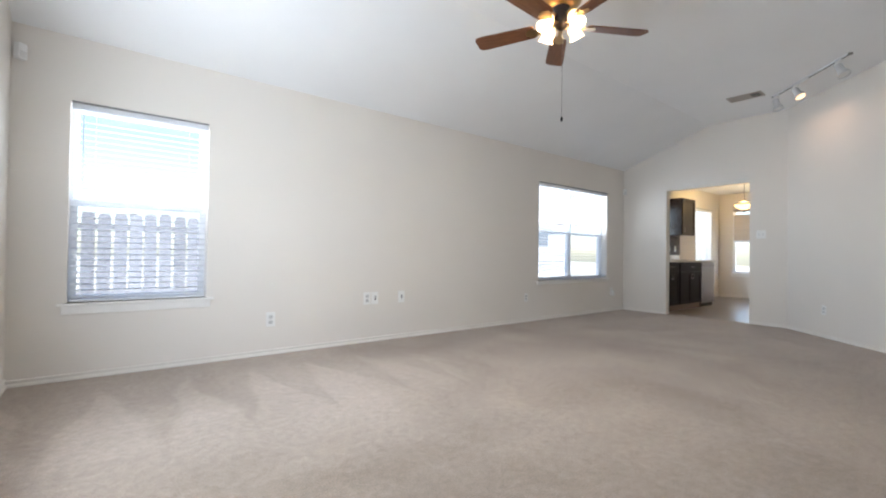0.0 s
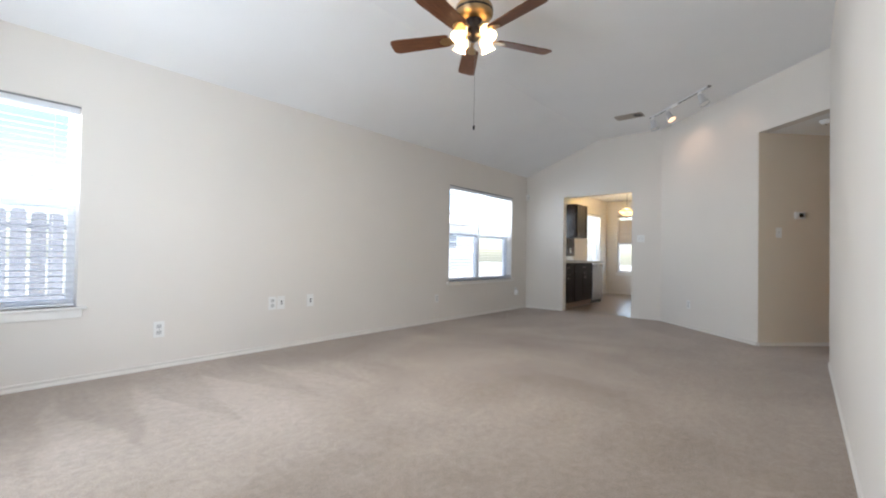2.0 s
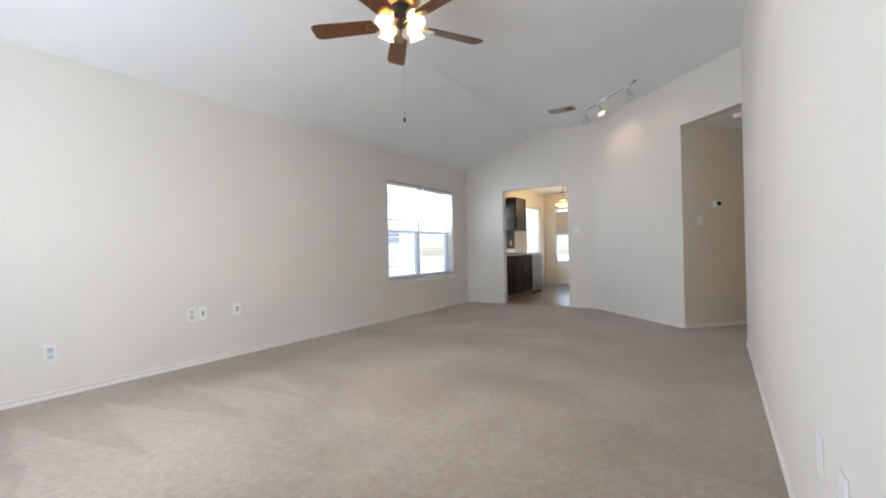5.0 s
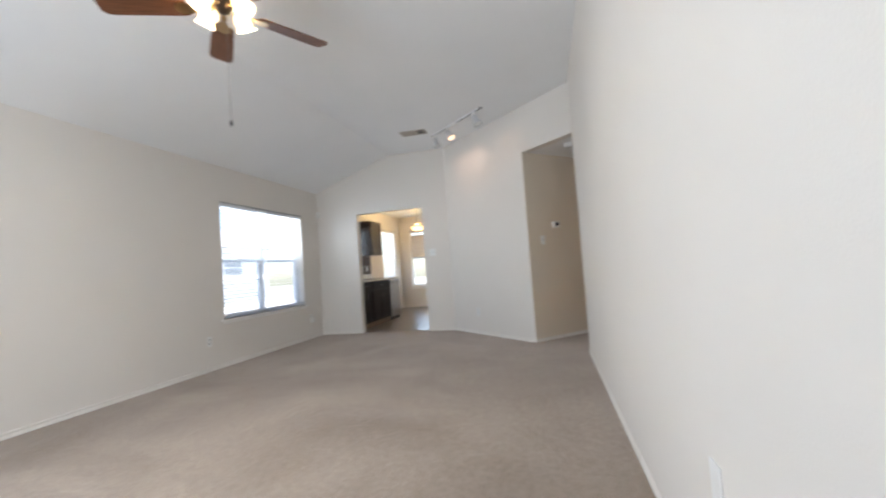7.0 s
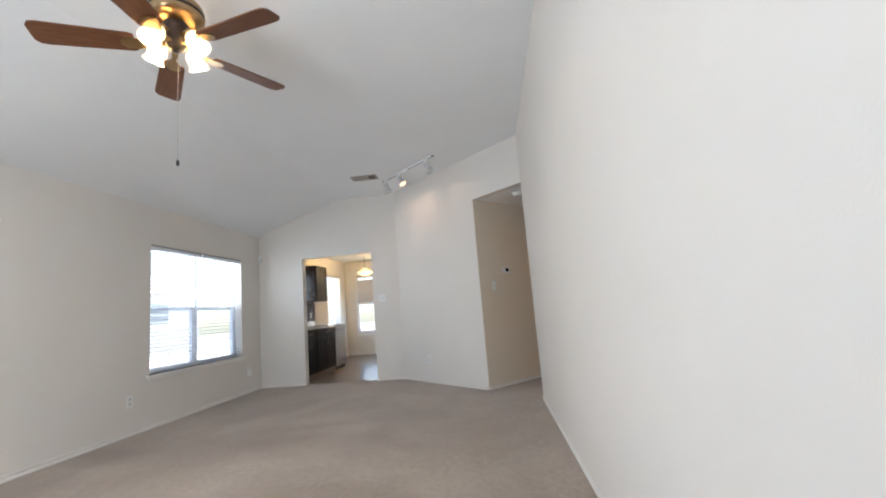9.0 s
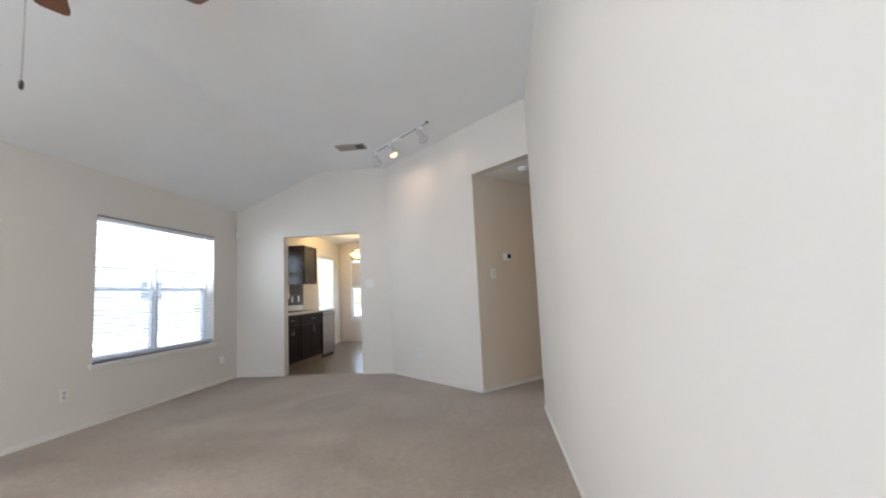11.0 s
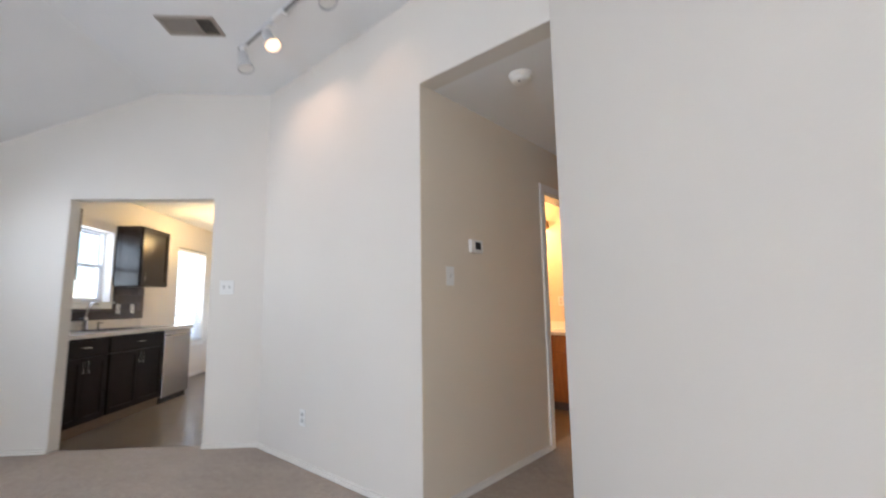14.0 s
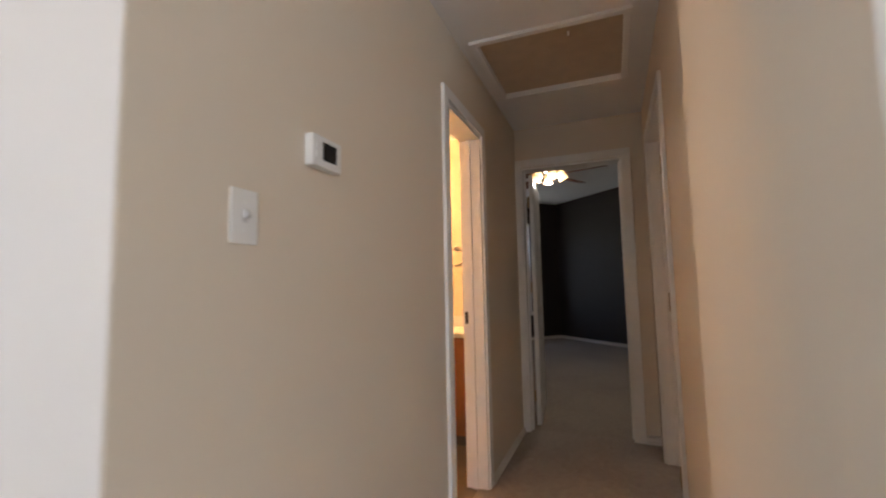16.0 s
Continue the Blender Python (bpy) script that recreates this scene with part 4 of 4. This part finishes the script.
hatch = thing("attic_hatch", HALL @ Matrix.Translation((6.035, 4.465, HC)), "beige attic hatch panel with painted trim", "hatch")
part("panel", boxed(-0.345, 0.345, -0.365, 0.365, 0.016, 0.034), HATCH, hatch, "tan board panel")
for b in ((-0.380, -0.345, -0.400, 0.400), (0.345, 0.380, -0.400, 0.400), (-0.345, 0.345, -0.400, -0.365), (-0.345, 0.345, 0.365, 0.400)):
    part("trim_board", boxed(*b, -0.020, -0.001, bevel=0.004), CEIL, hatch)
bm = bmesh.new()
tube(bm, [(-0.25, -0.1, 0.012), (-0.25, -0.1, -0.01)], 0.006, 8)
part("pull", bm, WHITE, hatch)

# ---- bathroom ----
vanity = thing("bath_vanity", HALL @ Matrix.Translation((6.79, 5.72, 0)), "reddish oak bathroom vanity with a white top", "vanity")
part("body", boxed(-0.25, 0.266, -0.55, 0.55, 0.09, 0.78, bevel=0.003), VANITYWOOD, vanity)
part("toe_kick", boxed(-0.19, 0.266, -0.54, 0.54, 0.0, 0.09), GREY, vanity)
for k in range(3):
    d = part("door", boxed(-0.268, -0.251, -0.53 + 0.36 * k, -0.20 + 0.36 * k, 0.14, 0.60, bevel=0.004), VANITYWOOD, vanity)
    bm = bmesh.new()
    lathe(bm, [(0.006, 0.0), (0.006, 0.014), (0.014, 0.02), (0.010, 0.028)], 12, pose(-0.268, -0.24 + 0.36 * k, 0.55, 0, -90, 0))
    part("knob", bm, BRASS, d, smooth=True)
    part("drawer_front", boxed(-0.268, -0.251, -0.53 + 0.36 * k, -0.20 + 0.36 * k, 0.62, 0.76, bevel=0.004), VANITYWOOD, vanity)
part("countertop", boxed(-0.285, 0.266, -0.57, 0.57, 0.78, 0.812, bevel=0.006), WHITE, vanity, "white cultured marble top")
part("splash", boxed(0.25, 0.266, -0.57, 0.57, 0.812, 0.90, bevel=0.003), WHITE, vanity)
ring = thing("towel_ring", HALL @ pose(HE, 5.45, 1.47, 0, 0, 90), "chrome towel ring on the bathroom wall", "towel ring")
bm = bmesh.new()
lathe(bm, [(0.026, 0.0), (0.024, 0.008), (0.010, 0.014), (0.009, 0.045), (0.013, 0.05)], 18, pose(0, 0, 0.0, -90))
part("post", bm, CHROME, ring, smooth=True)
bm = bmesh.new()
tube(bm, [(0.075 * math.sin(2 * math.pi * k / 28), 0.042, -0.072 - 0.075 * -math.cos(2 * math.pi * k / 28)) for k in range(29)], 0.0065, 8)
part("ring", bm, CHROME, ring, smooth=True)
outlet(HALL @ pose(HE, 5.60, 1.14, 0, 0, 90), "ivory outlet above the bathroom vanity")
bar = thing("vanity_light", HALL @ pose(HE, 6.02, 2.08, 0, 0, 90), "brass vanity light bar with warm globes", "light")
part("bar", boxed(-0.30, 0.30, 0.0, 0.04, -0.05, 0.05, bevel=0.006), BRASS, bar)
for k in range(3):
    bm = bmesh.new()
    bmesh.ops.create_uvsphere(bm, u_segments=18, v_segments=12, radius=0.055, matrix=Matrix.Translation((-0.2 + 0.2 * k, 0.09, 0)))
    part("globe", bm, LITBATH, bar, "warm lit globe", True)


# ---- kitchen ----
def shaker(bm, x0, x1, y, z0, z1, rail=0.055):
    """A framed door front facing -y at y."""
    box(bm, x0, x1, y, y + 0.012, z0, z1)
    for b in ((x0, x0 + rail, z0, z1), (x1 - rail, x1, z0, z1), (x0 + rail, x1 - rail, z0, z0 + rail), (x0 + rail, x1 - rail, z1 - rail, z1)):
        box(bm, b[0], b[1], y - 0.009, y + 0.002, b[2], b[3])
    return bm


def pull(x, y, z, upright, parent):
    bm = bmesh.new()
    if upright:
        tube(bm, [(x, y, z - 0.05), (x, y - 0.028, z - 0.05), (x, y - 0.028, z + 0.05), (x, y, z + 0.05)], 0.005, 8)
    else:
        tube(bm, [(x - 0.05, y, z), (x - 0.05, y - 0.028, z), (x + 0.05, y - 0.028, z), (x + 0.05, y, z)], 0.005, 8)
    part("handle", bm, CHROME, parent, "brushed nickel pull", True)


CF = 3.755   # front of the base units
for x0, x1, doors in ((7.76, 8.42, 2), (8.42, 9.36, 2)):
    unit = thing("base_cabinet", pose(x0, 0, 0), "espresso base cabinet with a drawer over doors", "cabinet", "kitchen base cabinets")
    w = x1 - x0
    part("body", boxed(0.002, w - 0.002, CF, KN - 0.001, 0.095, 0.862), DARKWOOD, unit)
    part("toe_kick", boxed(0.002, w - 0.002, CF + 0.015, CF + 0.03, -0.006, 0.095), TOEWOOD, unit, "lighter wooden toe board")
    dr = part("drawer_front", boxed(0.018, w - 0.018, CF - 0.019, CF - 0.0005, 0.70, 0.845, bevel=0.004), DARKWOOD, unit)
    pull(w / 2, CF - 0.018, 0.775, False, dr)
    for k in range(doors):
        a, b = 0.018 + k * (w - 0.036) / 2 + 0.003, 0.018 + (k + 1) * (w - 0.036) / 2 - 0.003
        d = part("door", shaker(bmesh.new(), a, b, CF - 0.0125, 0.098, 0.685), DARKWOOD, unit)
        pull(b - 0.03 if k == 0 else a + 0.03, CF - 0.02, 0.60, True, d)

dw = thing("dishwasher", pose(9.363, 0, 0), "stainless steel dishwasher under the counter end", "dishwasher")
part("tub", boxed(0.004, 0.606, CF + 0.03, KN - 0.002, 0.09, 0.86), GREY, dw)
part("front", boxed(0.004, 0.600, CF - 0.022, CF + 0.029, 0.065, 0.855, bevel=0.006), STEEL, dw, "brushed steel door")
part("control_strip", boxed(0.006, 0.598, CF - 0.0245, CF - 0.0215, 0.80, 0.85, bevel=0.001), STEEL, dw)
bm = bmesh.new()
tube(bm, [(0.05, CF - 0.02, 0.795), (0.05, CF - 0.055, 0.795), (0.554, CF - 0.055, 0.795), (0.554, CF - 0.02, 0.795)], 0.009, 10)
part("handle", bm, STEEL, dw, smooth=True)
part("toe_panel", boxed(0.006, 0.598, CF + 0.012, CF + 0.027, -0.006, 0.064), BLACK, dw, "black toe panel")

SINK = (8.55, 9.30, 3.90, 4.34)
top = thing("worktop", pose(0, 0, 0.862), "pale speckled laminate worktop with a sink", "worktop")
bm = bmesh.new()
for b in ((7.752, SINK[0], CF - 0.035, KN - 0.001), (SINK[1], 10.0, CF - 0.035, KN - 0.001), (SINK[0], SINK[1], CF - 0.035, SINK[2]), (SINK[0], SINK[1], SINK[3], KN - 0.001)):
    box(bm, b[0], b[1], b[2], b[3], 0.0, 0.038)
bmesh.ops.remove_doubles(bm, verts=bm.verts, dist=1e-5)
part("slab", bm, COUNTER, top)
part("upstand", boxed(7.752, 10.06, KN - 0.019, KN - 0.001, 0.038, 0.135, bevel=0.003), COUNTER, top)

sink = thing("kitchen_sink", pose((SINK[0] + SINK[1]) / 2, (SINK[2] + SINK[3]) / 2, 0.90), "stainless double bowl sink let into the worktop", "sink")
hw, hd = (SINK[1] - SINK[0]) / 2, (SINK[3] - SINK[2]) / 2
bm = bmesh.new()
box(bm, -hw - 0.02, hw + 0.02, -hd - 0.02, -hd + 0.015, -0.001, 0.005)
box(bm, -hw - 0.02, hw + 0.02, hd - 0.03, hd + 0.02, -0.001, 0.005)
box(bm, -hw - 0.02, -hw + 0.015, -hd + 0.015, hd - 0.03, -0.001, 0.005)
box(bm, hw - 0.015, hw + 0.02, -hd + 0.015, hd - 0.03, -0.001, 0.005)
box(bm, -0.015, 0.015, -hd + 0.015, hd - 0.03, -0.001, 0.005)
part("rim", bm, STEEL, sink)
for x0, x1 in ((-hw + 0.012, -0.012), (0.012, hw - 0.012)):
    bm = bmesh.new()
    made = bmesh.ops.create_cube(bm, size=1.0)["verts"]
    bmesh.ops.transform(bm, matrix=Matrix.Translation(((x0 + x1) / 2, -0.008, -0.085)) @ Matrix.Diagonal((x1 - x0, 2 * hd - 0.04, 0.17, 1)), verts=made)
    bmesh.ops.delete(bm, geom=[f for f in bm.faces if f.calc_center_median().z > -0.01], context="FACES")
    part("bowl", bm, STEEL, sink)
faucet = thing("faucet", pose(8.99, 4.405, 0.90), "brushed steel single-lever faucet behind the sink", "faucet")
bm = bmesh.new()
lathe(bm, [(0.034, 0.0), (0.034, 0.006), (0.026, 0.012), (0.024, 0.09), (0.027, 0.10), (0.027, 0.135), (0.018, 0.15)], 20)
part("base", bm, STEEL, faucet, smooth=True)
bm = bmesh.new()
tube(bm, [(0.0, 0.0, 0.13), (0.004, -0.010, 0.20), (0.010, -0.030, 0.265), (0.016, -0.055, 0.295), (0.020, -0.085, 0.300), (0.022, -0.115, 0.285)], 0.013, 12)
part("spout", bm, STEEL, faucet, smooth=True)
bm = bmesh.new()
tube(bm, [(-0.022, 0, 0.115), (-0.055, -0.004, 0.122), (-0.105, -0.010, 0.128)], 0.009, 8)
part("lever", bm, STEEL, faucet, smooth=True)
soap = thing("soap_dispenser", pose(9.20, 4.405, 0.90), "small dark soap dispenser beside the faucet", "soap dispenser")
bm = bmesh.new()
lathe(bm, [(0.020, 0.0), (0.018, 0.008), (0.009, 0.012), (0.008, 0.06), (0.010, 0.075)], 14)
part("stem", bm, BRONZE, soap, smooth=True)
bm = bmesh.new()
tube(bm, [(0, 0.005, 0.073), (0, -0.06, 0.068)], 0.006, 8)
part("nozzle", bm, BRONZE, soap)

upper = thing("wall_cabinet", pose(9.50, 4.146, 1.415), "glossy espresso wall cabinet beside the sink window", "cabinet")
part("body", boxed(0.0, 0.585, 0.02, KN - 4.147, 0.0, 0.755, bevel=0.002), DARKGLOSS, upper)
d = part("door", shaker(bmesh.new(), 0.006, 0.579, 0.008, 0.006, 0.749), DARKGLOSS, upper)
bm = bmesh.new()
tube(bm, [(0.04, 0.0, 0.06), (0.04, -0.028, 0.06), (0.04, -0.028, 0.16), (0.04, 0.0, 0.16)], 0.005, 8)
part("handle", bm, CHROME, d, "brushed nickel pull", True)
part("side_panel", shaker(bmesh.new(), 0.0, KN - 4.17, -0.012, 0.0, 0.755), DARKGLOSS, upper, "framed glossy end panel", m=pose(0.0, KN - 4.148, 0, 0, 0, -90))

upper2 = thing("wall_cabinet", pose(7.765, 4.146, 1.415), "glossy espresso wall cabinet by the kitchen doorway", "cabinet")
part("body", boxed(0.0, 0.71, 0.02, KN - 4.147, 0.0, 0.755, bevel=0.002), DARKGLOSS, upper2)
for k in range(2):
    a = 0.006 + 0.352 * k
    d = part("door", shaker(bmesh.new(), a, a + 0.346, 0.008, 0.006, 0.749), DARKGLOSS, upper2)
    x = 0.320 if k == 0 else 0.390
    bm = bmesh.new()
    tube(bm, [(x, 0.0, 0.06), (x, -0.028, 0.06), (x, -0.028, 0.16), (x, 0.0, 0.16)], 0.005, 8)
    part("handle", bm, CHROME, d, "brushed nickel pull", True)

# pendant lamp over the breakfast corner
pend = thing("pendant_lamp", pose(10.55, 3.40, KC), "bowl chandelier with a lit white glass bowl", "pendant lamp")
bm = bmesh.new()
lathe(bm, [(0.02, -0.04), (0.055, -0.03), (0.062, 0.0)], 24)
part("canopy", bm, BRONZE, pend, smooth=True)
bm = bmesh.new()
tube(bm, [(0, 0, -0.03), (0, 0, -0.42)], 0.004, 8)
part("rod", bm, BRONZE, pend)
bm = bmesh.new()
lathe(bm, [(0.03, -0.575), (0.10, -0.555), (0.16, -0.515), (0.185, -0.47), (0.178, -0.47), (0.15, -0.51), (0.09, -0.545), (0.0005, -0.56)], 32, close=False)
part("bowl", bm, LIT, pend, "lit white glass bowl", True)
bm = bmesh.new()
lathe(bm, [(0.004, -0.63), (0.014, -0.62), (0.010, -0.60), (0.03, -0.574)], 16)
part("finial", bm, BRONZE, pend, smooth=True)
for k in range(3):
    a = 2 * math.pi * k / 3 + 0.4
    bm = bmesh.new()
    tube(bm, [(0.0, 0.0, -0.40), (0.10 * math.cos(a), 0.10 * math.sin(a), -0.40), (0.19 * math.cos(a), 0.19 * math.sin(a), -0.465), (0.21 * math.cos(a), 0.21 * math.sin(a), -0.50), (0.185 * math.cos(a), 0.185 * math.sin(a), -0.53), (0.02 * math.cos(a), 0.02 * math.sin(a), -0.60)], 0.006, 8)
    part("arm", bm, BRONZE, pend, smooth=True)

outlet(pose(9.60, KN - 0.008, 1.13, 0, 0, 180), "white outlet on the dark tile backsplash")
outlet(pose(9.875, KN - 0.008, 1.13, 0, 0, 180), "white outlet on the dark tile backsplash")

# ---- outside ----
structure("patio", boxed(-12, 30, 4.62, 13.9, -0.2, -0.13), CONCRETE, "pale sunlit concrete strip beside the house", "patio")
fence = thing("fence", pose(-9.0, 8.9, -0.15), "weathered grey picket fence along the yard", "fence")
bm = bmesh.new()
prism(bm, [(-0.086, 0.0), (0.086, 0.0), (0.086, 1.64), (0.055, 1.69), (-0.055, 1.69), (-0.086, 1.64)], -0.009, 0.009)
bmesh.ops.transform(bm, matrix=pose(0, 0, 0, 90), verts=bm.verts)
picket = part("picket", bm, FENCE, fence, m=pose(0, 0, 0))
for k in range(1, 71):
    again(picket, fence, pose(k * 0.205 + random.uniform(-0.008, 0.008), random.uniform(-0.004, 0.004), random.uniform(-0.03, 0.02), 0, random.uniform(-0.5, 0.5), 0))
for z in (0.35, 1.42):
    part("rail", boxed(-0.1, 14.4, 0.012, 0.05, z, z + 0.085), FENCE, fence)
for k in range(7):
    part("post", boxed(k * 2.4 - 0.045, k * 2.4 + 0.045, 0.052, 0.14, 0.0, 1.70, bevel=0.004), FENCE, fence)
house = thing("neighbour_house", pose(6.5, 14.0, -0.15), "pale grey neighbouring house beyond the fence", "house")
part("wall", boxed(0.0, 13.0, 0.0, 8.0, 0.0, 2.7), SIDING, house)
part("wainscot", boxed(0.0, 13.0, -0.06, -0.001, 0.35, 1.28, bevel=0.01), STONE, house, "grey stone wainscot")
bm = bmesh.new()
vs = [bm.verts.new(p) for p in ((-0.5, -0.5, 2.7), (13.5, -0.5, 2.7), (13.5, 8.5, 2.7), (-0.5, 8.5, 2.7), (3.0, 4.0, 5.0), (10.0, 4.0, 5.0))]
for f in ((0, 1, 5, 4), (1, 2, 5), (2, 3, 4, 5), (3, 0, 4), (3, 2, 1, 0)):
    bm.faces.new([vs[i] for i in f])
part("roof", bm, ROOF, house, "dark shingle hip roof")
for x in (1.2, 3.6, 6.5, 10.0):
    w = part("window", boxed(x, x + 1.2, -0.05, 0.02, 1.38, 2.3, bevel=0.01), VINYL, house)
    part("pane", boxed(x + 0.07, x + 1.13, -0.056, -0.051, 1.45, 1.82), SKYGLASS, w)
    part("pane", boxed(x + 0.07, x + 1.13, -0.056, -0.051, 1.86, 2.23), SKYGLASS, w)
for k in range(14):
    part("siding_board", boxed(-0.005, 13.005, -0.016, -0.0005, 1.30 + 0.1 * k, 1.392 + 0.1 * k), SIDING, house)

# ---- backsplash tiles ----
bm = bmesh.new()
for x0, x1, top_z in ((7.752, W3[0] - 0.06, 1.412), (W3[0] - 0.06, W3[1] + 0.06, W3[2] - 0.083), (W3[1] + 0.06, 10.115, 1.412)):
    box(bm, x0, x1, KN - 0.006, KN - 0.001, 1.0, top_z)
splash = structure("backsplash", bm, GROUT, "dark slate tile backsplash over the worktop", "backsplash")
tile = None
for r in range(4):
    for c in range(16):
        x = 7.757 + c * 0.1535 + (0.0767 if r % 2 else 0.0)
        z = 1.003 + r * 0.1025
        if x + 0.15 > 10.114 or (W3[0] - 0.21 < x < W3[1] + 0.06 and z + 0.1 > W3[2] - 0.083):
            continue
        if tile is None:
            tile = part("tile", boxed(0, 0.150, -0.006, 0.0, 0, 0.099, bevel=0.0015), TILE, splash, m=pose(x, KN - 0.005, z))
        else:
            again(tile, splash, pose(x, KN - 0.005, z))
